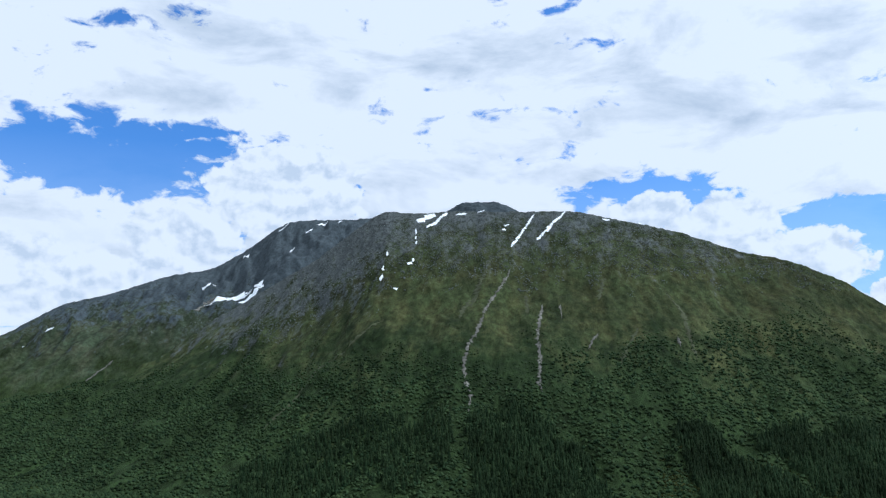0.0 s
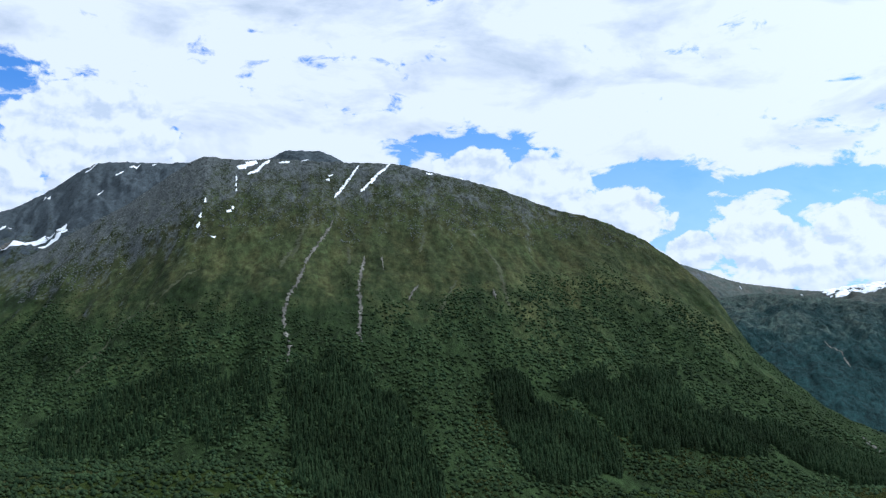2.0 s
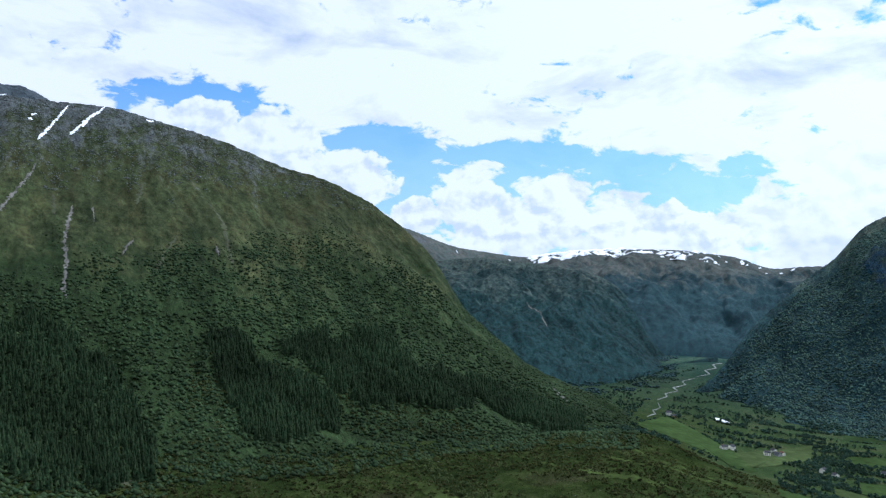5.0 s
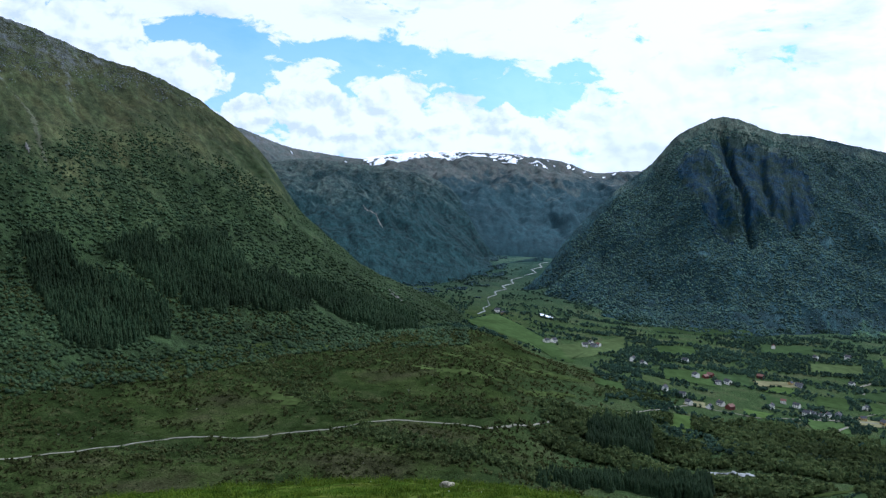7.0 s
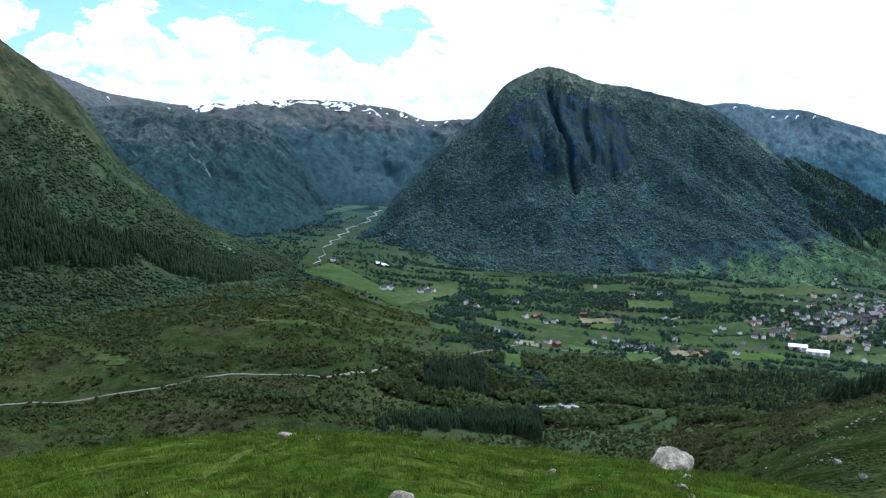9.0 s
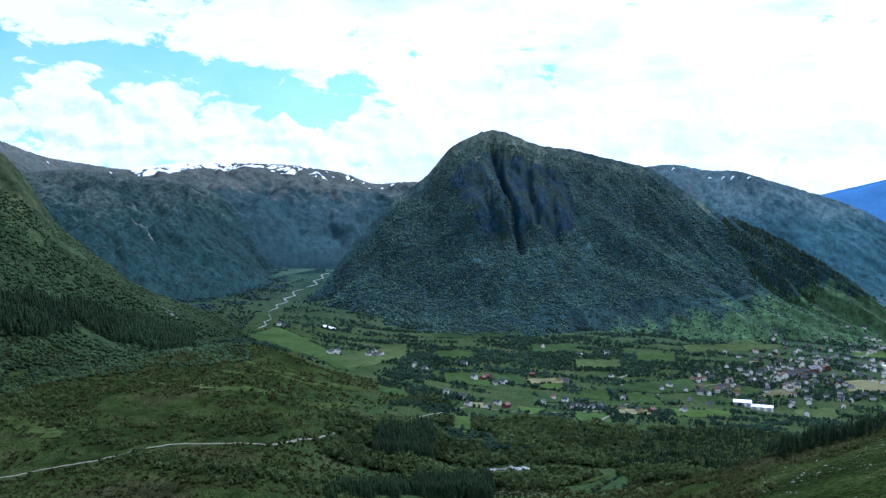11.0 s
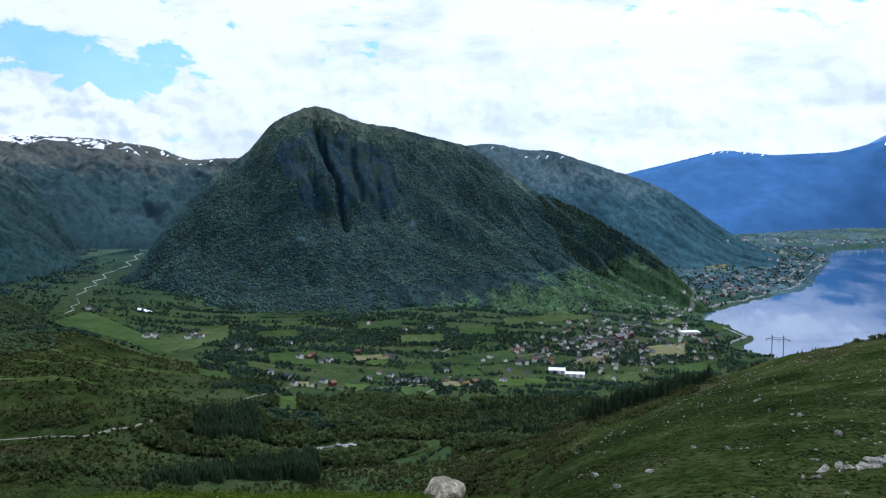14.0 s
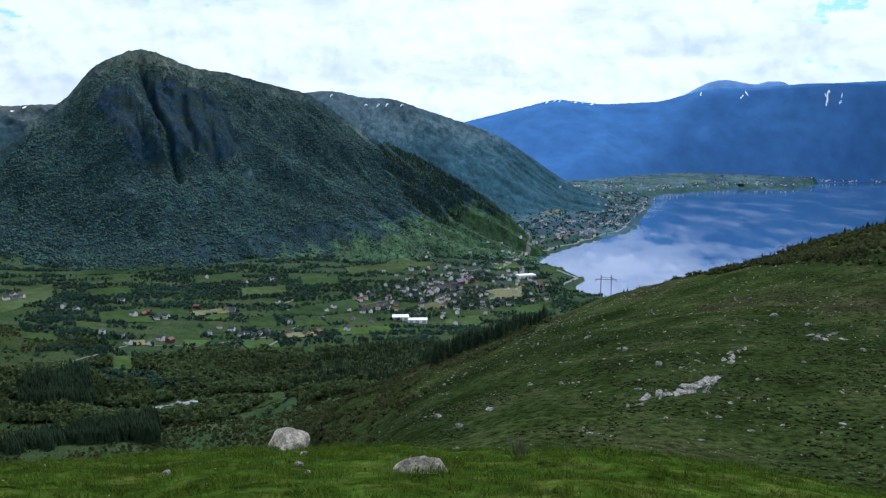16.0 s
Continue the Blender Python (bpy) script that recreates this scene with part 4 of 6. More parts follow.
FIELDS = [
    (0, [(43.1, 900), (45.8, 1040), (49.7, 888), (51.3, 800), (50.9, 772), (48, 840)]), (1, [(49.9, 870), (54.6, 1000), (54.6, 904), (50.5, 800)]),
    (3, [(62.8, 850), (65.7, 890), (65.9, 866), (63, 826)]), (2, [(69.2, 892), (73.8, 956), (74.2, 900), (71.6, 868), (68.6, 856)]),
    (4, [(72.4, 800), (76.2, 832), (76.5, 780), (72.7, 764)]), (4, [(62.1, 716), (64, 720), (63.6, 692), (62.2, 692)]), (0, [(65.8, 728), (68.3, 736), (68.7, 704), (66.6, 672)]),
    (3, [(78.4, 944), (80.5, 996), (79.6, 930), (77.7, 908)]), (3, [(82.8, 1060), (85.4, 1112), (85.4, 1028), (83.1, 1004)]), (0, [(84.8, 960), (87.2, 1016), (87.6, 960), (85.1, 916)]),
    (1, [(73, 1140), (77, 1225), (79.4, 1250), (78.8, 1200), (73.4, 1092)]), (2, [(56.2, 1108), (62.4, 1120), (62.8, 1105), (56.6, 1064)]),
    (3, [(86.5, 2224), (87.9, 2280), (87.9, 2136), (86.6, 2088)]),
    (4, [(64.3, 850), (65.2, 852), (65.3, 815), (63.4, 806)]), (3, [(58.5, 702), (59.9, 708), (59.9, 690), (58.4, 682)]), (3, [(68.8, 770), (71, 782), (71.2, 758), (69, 745)]),
    (0, [(57, 830), (60, 850), (60.5, 790), (57.2, 780)]), (2, [(60.5, 850), (62.4, 870), (62.6, 815), (60.8, 810)]), (1, [(55.5, 780), (57.6, 775), (57.8, 735), (55.8, 740)]),
    (0, [(66.5, 835), (68.3, 850), (68.5, 800), (66.6, 790)]), (2, [(63.5, 790), (66, 795), (66.1, 760), (63.7, 750)]), (0, [(69.5, 850), (71.4, 856), (72, 815), (69.6, 800)]),
    (1, [(66, 985), (69, 1010), (69.2, 965), (66.2, 945)]), (0, [(70, 1060), (72.6, 1080), (72.8, 1030), (70.2, 1015)]), (0, [(56.5, 960), (59, 985), (59.2, 930), (56.7, 915)]),
    (2, [(63, 1050), (66, 1080), (66.2, 1030), (63.2, 1000)]),
    (4, [(83.2, 1290), (85, 1330), (85.2, 1270), (83.4, 1235)]), (0, [(86.4, 1290), (88, 1330), (88.4, 1260), (86.6, 1240)]), (1, [(80, 880), (82.4, 900), (82.6, 850), (80.2, 840)]),
    (0, [(52.5, 700), (54.5, 705), (54.6, 672), (52.6, 668)]), (4, [(57.5, 640), (59, 648), (59.2, 610), (57.8, 600)]), (2, [(67.5, 470), (69, 500), (70.4, 500), (69.8, 470)]),
]
for i, (k, corners) in enumerate(FIELDS):
    tagged(patch("field", MEADOWS[k], corners, 0.45, 9, 4, 500 + i), ("fresh green meadow", "pale green mown meadow", "dark green pasture", "straw-coloured hay field", "bright lime-green meadow")[k] + " on the valley floor", "field", kind="structure")
# far fields: haze is blended into each green
HAZY = [plain("hazy_meadow_" + k, c, 0.2, 0.02) for k, c in (("green", (0.050, 0.092, 0.066)), ("pale", (0.082, 0.118, 0.080)), ("dark", (0.032, 0.066, 0.060)))]
for i in range(46):  # fields on the far shore and above the lakeside village
    a, r = rng.uniform(82, 104), rng.uniform(2250, 4150)
    if a > 93.2 and r < np.interp(a, *zip(*FAR_SHORE)) + 60 or surface(a, r) < 3 or a < 86 and r > 2400 or surface(a, r) > ground(a, r) + 4:
        continue
    w, d = rng.uniform(25, 60) / r * 57.3, rng.uniform(40, 130)
    k = int(rng.choice([0, 0, 1, 2, 3, 4]))
    tagged(patch("field", HAZY[k % 3], [(a - w, r - d / 2), (a - w, r + d / 2), (a + w, r + d / 2), (a + w, r - d / 2)], 1.5, 25, 10, 560 + i), "distant haze-tinted green field above the far shore", "field", kind="structure")

tagged(strip("road", TARMAC, [(8, 395), (14, 408), (19.3, 424), (21.7, 432), (24.2, 439), (29.4, 434), (33.1, 436), (35.7, 439), (38.8, 452), (41.9, 453), (45.1, 455), (47, 480), (49.4, 522), (51, 561), (52.8, 588), (56.5, 632), (59, 690), (63, 690), (68, 750), (72, 880), (76, 960), (80, 1010), (84, 1130)], 1.6, 0.1, 0.45, 1, False, 500), "narrow pale grey country road along the hillside", "road", kind="structure")
for i, path in enumerate(([(69.2, 880), (69.0, 915), (69.9, 950)], [(66.4, 730), (68.5, 752), (70.6, 772)], [(67, 672), (68.4, 730)], [(80, 1010), (80.5, 1180), (84, 1260), (86.8, 1640), (89, 1760), (91.5, 2050), (92.4, 2500)])):
    tagged(strip("road", TARMAC, path, 3.2, 0.03, 0.9, 2 + i, False), "pale gravel farm road between fields", "road", kind="structure")
tagged(strip("river", FOAM, [(49.3, 1600), (48.7, 1560), (48.9, 1520), (48.2, 1488), (48.5, 1455), (47.7, 1416)], 2.2, 1.3, 1.0, 11, True, 60), "pale shallow river running down the side valley", "river", kind="structure")
tagged(strip("river", FOAM, [(47.6, 1400), (46.8, 1362), (47.0, 1330), (46.2, 1300), (46.5, 1272), (45.7, 1244), (45.8, 1220), (45.2, 1190)], 1.9, 1.3, 1.0, 14, True, 70), "pale shallow river running over gravel in the side valley", "river", kind="structure")
tagged(strip("river", FOAM, [(45.2, 1175), (45.4, 1130), (44.9, 1085), (45.1, 1045), (44.5, 1004)], 1.1, 1.5, 1.0, 15, True, 50), "pale shallow river running over gravel in the side valley", "river", kind="structure")
tagged(strip("river", FOAM, [(60.1, 518), (60.8, 521), (61.6, 525), (62.6, 528), (63.6, 531)], 2.4, 2.2, 1.0, 12, True, 90), "foaming white river rapids among trees", "river", kind="structure")
tagged(strip("snow_patch", SNOW, [(48.8, 1088), (49.7, 1066)], 9.0, 0.3, 3.5, 13), "old white avalanche snow at the foot of the cliff", "snow patch")

# stony water's edge below the villages, and pale fields at the far end of the fjord
for lo, hi in ((1150, 1290), (1400, 1740), (1760, 2160), (2200, 3100)):
    path = [(float(np.interp(q, *zip(*SHORE))) - 14 / q * 57.3 - 20 * fbm(q / 70, 88 * 1.5, 5, 3) / q * 57.3, q) for q in np.linspace(lo, hi, 24)]
    tagged(strip("shore", GRAVEL, path, 5.0, 0.8, 0.9, lo, True), "pale stony shoreline along the fjord", "shore", kind="structure")
FJORD_END = [(102.8, 4232), (103, 4238), (107, 4536), (110, 4536)]
for i, (a0, a1) in enumerate(((102.9, 103.9), (104.3, 105.6), (105.9, 106.5), (106.6, 108.6))):
    path = [(a, float(np.interp(a, *zip(*FJORD_END))) + 2 - 5 * (i % 2)) for a in np.linspace(a0, a1, 8)]
    tagged(strip("field", HAZY[(1, 0, 1, 0)[i]], path, 11, 0.5, 1.5, 700 + i, True), "distant hazy field at the fjord's far end", "field", kind="structure")

GRASSY_LANES = [(9, [(40.3, 700), (43.0, 660), (45.7, 625), (49.0, 640), (52.5, 668)]), (5, [(40.8, 628), (43.9, 608), (46.9, 616), (51.1, 644)]), (8, [(37.4, 600), (42, 564), (47.4, 557), (51.4, 608)]), (16, [(32.3, 632), (33.9, 648), (35.9, 636)]), (10, [(28.6, 530), (30.6, 505), (32.2, 478)]), (14, [(57.0, 600), (58.9, 596), (60.2, 590)]), (9, [(66.0, 498), (68.2, 515), (70.4, 545)])]
LANE = plain("pale_pasture", (0.040, 0.056, 0.016), 0.45, 0.2, 0.95, 0.0, 0.3)
for i, (w, path) in enumerate(GRASSY_LANES):
    tagged(strip("pasture_clearing", LANE, path, w, 1.2, 0.5, 740 + i, True), "pale grassy clearing among heath and scrub", "pasture", kind="structure")

# ---- woods ----
def leafage(name, dark, light, scale=0.5, gloss=0.03, thin=0.0):
    m, n, l, b = material(name, 0.85, gloss)
    geo = n.new("ShaderNodeNewGeometry")
    base = mixc(n, l, geo.outputs["Random Per Island"], dark, light)
    f = link_noise(n, l, scale, 5, 0.7)
    base = mixc(n, l, 1.0, base, ramp(n, l, link_noise(n, l, 0.018, 6, 0.65), [(0.35, 0.62), (0.65, 1.4)]), "MULTIPLY")
    colour = mixc(n, l, 1.0, base, ramp(n, l, f, [(0.3, 0.65), (0.7, 1.35)]), "MULTIPLY")
    l.new(colour, b.inputs["Base Color"])
    bump(n, l, b, f, 0.6, 0.6)
    if thin:  # leaves let some light through
        through_leaf, both = n.new("ShaderNodeBsdfTranslucent"), n.new("ShaderNodeMixShader")
        l.new(colour, through_leaf.inputs["Color"])
        both.inputs[0].default_value = thin
        l.new(b.outputs[0], both.inputs[1])
        l.new(through_leaf.outputs[0], both.inputs[2])
        l.new(both.outputs[0], n["Material Output"].inputs["Surface"])
    return m


SPRUCE = leafage("spruce_needles", (0.009, 0.019, 0.008), (0.021, 0.034, 0.014), 0.5, 0.03)
BIRCH = leafage("birch_leaves", (0.029, 0.049, 0.017), (0.096, 0.120, 0.040), 0.9, 0.03, 0.4)
SCRUB = leafage("scrub_leaves", (0.036, 0.046, 0.014), (0.074, 0.080, 0.028), 0.9, 0.03, 0.4)
HEATHER = leafage("heather_leaves", (0.026, 0.036, 0.011), (0.046, 0.052, 0.019), 0.9)
VALLEYLEAF = leafage("valley_tree_leaves", (0.022, 0.047, 0.032), (0.056, 0.092, 0.058), 0.6, 0.03, 0.4)
# far-shore trees carry the haze blue in their leaf colour
HAZY_FARWOOD = leafage("hazy_far_wood", (0.030, 0.064, 0.074), (0.036, 0.072, 0.084), 0.2, 0.03)
# the peak's trees are tinted towards blue as haze
HAZY_PEAKWOOD = leafage("hazy_peak_wood", (0.023, 0.050, 0.046), (0.060, 0.096, 0.068), 0.15, 0.03)
# side-valley wood: haze is put into the leaf colour
HAZY_SPURWOOD = leafage("hazy_spur_wood", (0.024, 0.046, 0.048), (0.035, 0.062, 0.064), 0.15, 0.03)
BARK = plain("bark", (0.10, 0.085, 0.07), 0.3, 3.0)


def buds(rg, wide=0.62, high=0.85):
    """The smallest crown, for woods far away."""
    v = np.array([(1, 0, 0), (-0.5, 0.87, 0), (-0.5, -0.87, 0), (0, 0, 1), (0, 0, -1)], float) * (1 + rg.uniform(-0.3, 0.3, (5, 1)))
    v = v * np.array([wide, wide, high * 0.5]) + np.array([0, 0, 0.5])
    return v, np.array([(0, 1, 3), (1, 2, 3), (2, 0, 3), (1, 0, 4), (2, 1, 4), (0, 2, 4)])


def leafy(rg, n, wide=0.5, high=1.0, size=0.16, low=0.12):
    """A crown of n loose leaf clumps round a darker core, 1 high."""
    V, F = [], []
    core = np.array([(1, 0, 0), (0, 1, 0), (-1, 0, 0), (0, -1, 0), (0, 0, 1), (0, 0, -1)], float) * np.array([wide * 0.62, wide * 0.62, 0.36 * high]) + np.array([0, 0, low + 0.42 * high])
    V.append(core)
    F.append(np.array([(0, 1, 4), (1, 2, 4), (2, 3, 4), (3, 0, 4), (1, 0, 5), (2, 1, 5), (3, 2, 5), (0, 3, 5)]))
    o = 6
    for k in range(n):
        d = rg.normal(0, 1, 3)
        d[2] = abs(d[2]) * 1.1 - 0.35
        d /= np.linalg.norm(d)
        c = d * rg.uniform(0.62, 1.0) * np.array([wide, wide, 0.48 * high]) + np.array([0, 0, low + 0.44 * high])
        out = d + rg.normal(0, 0.45, 3)
        u = np.cross(out, rg.normal(0, 1, 3))
        u /= np.linalg.norm(u)
        v = np.cross(out, u)
        v /= np.linalg.norm(v)
        q = size * rg.uniform(0.7, 1.35)
        V.append(np.array([c + u * q, c + v * q * 0.8 + d * q * 0.2, c - u * q * 0.9, c - v * q]))
        F.append(np.array([(o, o + 1, o + 2), (o, o + 2, o + 3)]))
        o += 4
    return np.concatenate(V), np.concatenate(F)


def conifer(rg, tiers=4, sides=6, wide=0.20):
    V, F = [], []
    for k in range(tiers):
        z0, z1 = 0.08 + 0.72 * k / tiers, min(1.0, 0.08 + 0.72 * k / tiers + 0.45)
        rad = wide * (1 - 0.78 * k / tiers)
        o = len(V)
        for i in range(sides):
            a = 6.2832 * (i + 0.5 * (k % 2)) / sides
            q = rad * rg.uniform(0.7, 1.25)
            V.append((q * math.cos(a), q * math.sin(a), z0 + rg.uniform(-0.05, 0.02)))
        V.append((0, 0, z1))
        F += [(o + i, o + (i + 1) % sides, o + sides) for i in range(sides)]
    return np.array(V), np.array(F)


def plant(name, templates, az, r, size, mat, label, category, seed=0, sink=0.25, wide=None, soft=False, deep=0.0):
    """All the plants of one wood as one mesh."""
    rg = np.random.default_rng(seed)
    az, r, size = np.asarray(az), np.asarray(r), np.asarray(size)
    if not len(az):
        return None
    z = surface(az, r)
    x, y = xy(az, r)
    pick = rg.integers(0, len(templates), len(az))
    turn = rg.uniform(0, 6.2832, len(az))
    fat = rg.uniform(0.8, 1.25, len(az)) if wide is None else rg.uniform(*wide, len(az))
    Vs, Fs, o = [], [], 0
    for k, (tv, tf) in enumerate(templates):
        m = pick == k
        n = int(m.sum())
        if not n:
            continue
        c, s = np.cos(turn[m])[:, None], np.sin(turn[m])[:, None]
        sx = (size[m] * fat[m])[:, None]
        X = (tv[:, 0] * c - tv[:, 1] * s) * sx + x[m][:, None]
        Y = (tv[:, 0] * s + tv[:, 1] * c) * sx + y[m][:, None]
        Z = tv[:, 2] * size[m][:, None] + z[m][:, None] - sink - deep * size[m][:, None]
        Vs.append(np.stack([X, Y, Z], -1).reshape(-1, 3))
        Fs.append((tf[None] + (np.arange(n) * len(tv))[:, None, None] + o).reshape(-1, 3))
        o += n * len(tv)
    V, F = np.concatenate(Vs), np.concatenate(Fs)
    me = bpy.data.meshes.new(name)
    me.vertices.add(len(V))
    me.vertices.foreach_set("co", V.astype(np.float32).ravel())
    me.loops.add(len(F) * 3)
    me.loops.foreach_set("vertex_index", F.astype(np.int32).ravel())
    me.polygons.add(len(F))
    me.polygons.foreach_set("loop_start", np.arange(0, len(F) * 3, 3, dtype=np.int32))
    if soft:
        me.polygons.foreach_set("use_smooth", np.ones(len(F), bool))
    me.materials.append(mat)
    me.update(calc_edges=True)
    return tagged(new(name, me), label, category, kind="stuff")


def scatter(rg, n, a0, a1, r0, r1):
    """Even over the ground in a sector."""
    return rg.uniform(a0, a1, n), np.sqrt(rg.uniform(r0 * r0, r1 * r1, n))


rg = np.random.default_rng(11)
SPRUCES = [conifer(rg) for _ in range(6)]
FAR_SPRUCES = [conifer(rg, 3, 5) for _ in range(5)]
BUDS = [buds(rg) for _ in range(10)]
CANOPY = [buds(rg, 0.6, 1.0) for _ in range(10)]
SMALL_BUSHES = [leafy(rg, 5, 0.5, 0.95, 0.30, 0.0) for _ in range(10)]
BUSHES = [leafy(rg, 24, 0.58, 0.95, 0.17, 0.0) for _ in range(9)]
BROADLEAVES = [leafy(rg, 16, rg.uniform(0.36, 0.48), 1.0, 0.19, 0.02) for _ in range(10)]
FAR_BROADLEAVES = [leafy(rg, 7, rg.uniform(0.36, 0.55), 1.0, 0.28, 0.0) for _ in range(10)]
PLANTATIONS = [
    [(15.1, 740), (17.2, 752), (20.5, 708), (24.5, 676), (24, 636), (17.8, 586), (15.8, 676)],
    [(19.6, 760), (23, 792), (28.2, 740), (29.7, 720), (25.3, 676), (21.2, 724)],
    [(24.3, 808), (27.4, 836), (28.9, 788), (32.8, 800), (33.2, 736), (29.7, 712), (25.2, 764)],
    [(30.5, 808), (32.8, 832), (40.5, 840), (40.4, 740), (35.1, 748), (32.8, 784)],
    [(1.4, 700), (4.6, 735), (8.2, 700), (10.4, 640), (12.4, 560), (12.2, 500), (6, 470), (2.4, 540)],
    [(-14, 745), (-9, 780), (-5.9, 768), (0.5, 716), (0.9, 640), (-3, 610), (-5.8, 670), (-9, 640), (-14, 690)],
]


def not_field(az, r):
    ok = np.ones(len(az), bool)
    for _, c in FIELDS:
        ok &= ~inside(az, r, c)
    return ok


# planted spruce on the main mountain
az, r = scatter(rg, 46000, -15, 42, 480, 850)
keep = np.zeros(len(az), bool)
x, y = xy(az, r)
az_w, r_w = az + 0.8 * fbm(x / 28, y / 28, 51, 4), r + 30 * fbm(x / 28, y / 28, 52, 4)
for p in PLANTATIONS:
    keep |= inside(az_w, r_w, p)
keep &= (fbm((x + 0.5 * y) / 22, y / 90, 91, 3) > -0.40) & ~((az < 13) & (rg.uniform(0, 1, len(az)) < np.where(az < 1, 0.7, 0.35)))
plant("spruce_plantation", FAR_SPRUCES, az[keep], r[keep], rg.uniform(6, 10, int(keep.sum())), SPRUCE, "dense dark spruce plantation on the mountain's lower slope", "forest", 1)

# broadleaf wood under the tree line
az, r = scatter(rg, 84000, -30, 44, 430, 1300)
z = surface(az, r)
x, y = xy(az, r)
line = np.interp(az, (-32, -27, -14, -7, 0, 8, 14, 23, 26, 30, 36, 44), (215, 225, 245, 245, 248, 240, 262, 292, 265, 250, 200, 130)) + 70 * fbm(x / 70, y / 130, 92, 4)
bench = (az > 13) & (r < np.interp(az, (14, 25, 33, 44), (500, 545, 620, 650)))
dense = np.clip((line - z) / 60 + 0.2, 0, 1)
open_ = fbm(x / 45, y / 60, 93, 4)
keep = (rg.uniform(0, 1, len(az)) < dense) & (open_ > -0.32) & ~bench & ~((az > 26) & (r > table(az, MAIN.t[1]) - 3))
az_w, r_w = az + 0.8 * fbm(x / 28, y / 28, 51, 4), r + 30 * fbm(x / 28, y / 28, 52, 4)
for p in PLANTATIONS[:4]:
    keep &= ~inside(az_w, r_w, p)
MOUNTAINWOOD = leafage("mountain_wood", (0.015, 0.029, 0.013), (0.037, 0.057, 0.023), 0.3, 0.03)
size = rg.uniform(1.8, 4.2, len(az)) * np.where((az > 26) & (r > table(az, MAIN.t[1]) - 90), 0.6, 1.0) * np.clip(0.55 + (line - z) / 90, 0.55, 1.0)
plant("birch_wood", CANOPY, az[keep], r[keep], size[keep], MOUNTAINWOOD, "dense broadleaf mountain wood of birch and alder", "forest", 2, 0.3, (0.8, 1.25), True, 0.28)
# scattered bushes above it
az, r = scatter(rg, 5000, -30, 33, 780, 1350)
z = surface(az, r)
keep = (z > 215) & (z < 330 + 50 * fbm(az * 0.4, r / 90, 94, 3)) & (rg.uniform(0, 1, len(az)) < 0.5)
plant("mountain_scrub", CANOPY, az[keep], r[keep], rg.uniform(0.7, 1.6, int(keep.sum())), MOUNTAINWOOD, "scattered low bushes near the tree line", "bushes", 3, 0.3, (0.8, 1.25), True, 0.3)
# blocks fallen from the crags
BLOCKS = plain("fallen_blocks", (0.125, 0.138, 0.135), 0.4, 0.25, 0.95, 0.1)
az, r = scatter(rg, 60000, -30, 32, 960, 1500)
z = surface(az, r)
x, y = xy(az, r)
field_ = np.exp(-((az + 12.3) / 4.2) ** 4 - ((r - 1190) / 110) ** 4)
keep = (r < table(az, MAIN.t[1]) - 4) & (0.55 * fbm(x / 30, y / 30, 77, 4) + np.clip((z - 330) / 150, -0.6, 0.25) + 0.5 * field_ + np.clip((-4 - az) / 60, 0, 0.12) > 0.12) & (rg.uniform(0, 1, len(az)) < 0.7)
plant("fallen_blocks", BUDS, az[keep], r[keep], rg.uniform(0.8, 2.4, int(keep.sum())), BLOCKS, "grey rock blocks strewn below the crags", "rocks", 23, 0.3)

# pointed mountain
az, r = scatter(rg, 62000, 46.5, 84, 1090, 1740)
s = PEAK.height(az, r)
x, y = xy(az, r)
cliff = on_cliff(az, r)
meadow = (az > 60) & (s < np.interp(az, (60, 66, 76, 84), (44, 54, 88, 115)) + 40 * fbm(x / 40, y / 40, 95, 3)) & (fbm(x / 35, y / 90, 96, 3) > -0.3)
keep = (s > ground(az, r)) & (r < table(az, PEAK.t[1])) & ~(cliff & (rg.uniform(0, 1, len(az)) < 0.93)) & ~(meadow & (rg.uniform(0, 1, len(az)) < 0.88)) & (fbm(x / 50, y / 50, 97, 3) > -0.45)
plant("slope_wood", CANOPY, az[keep], r[keep], rg.uniform(2.0, 4.4, int(keep.sum())) * np.where(r[keep] > table(az[keep], PEAK.t[1]) - 40, 0.4, 1.0), HAZY_PEAKWOOD, "dense dark wood covering the pointed mountain", "forest", 4, 0.3, (0.8, 1.2), True, 0.3)
az, r = scatter(rg, 9000, 74.5, 83.6, 1400, 1700)
s = PEAK.height(az, r)
x, y = xy(az, r)
keep = inside(az + 0.3 * fbm(x / 30, y / 30, 88, 3), r + 18 * fbm(x / 30, y / 30, 89, 3), [(75.3, 1700), (77.5, 1670), (79.5, 1650), (82.6, 1570), (83.1, 1530), (81.2, 1560), (81.3, 1484), (79.4, 1432), (77.7, 1472), (76.1, 1580)]) & (np.abs(az - 79.9 + (r - 1500) / 45) > 0.22)
plant("spruce_plantation", FAR_SPRUCES, az[keep], r[keep], rg.uniform(3.5, 6, int(keep.sum())), SPRUCE, "dark spruce strip on the pointed mountain's flank", "forest", 5)
# bushes on the meadow at its foot
az, r = scatter(rg, 5200, 60, 86, 1090, 1480)
s = PEAK.height(az, r)
x, y = xy(az, r)
keep = (s > ground(az, r)) & (s < 110) & (fbm(x / 30, y / 60, 101, 3) > 0.08) & (in_water(az, r) < -15)
plant("hillside_bushes", CANOPY, az[keep], r[keep], rg.uniform(1.2, 3.0, int(keep.sum())), HAZY_PEAKWOOD, "bushes and small trees on the steep meadow", "bushes", 24, soft=True)
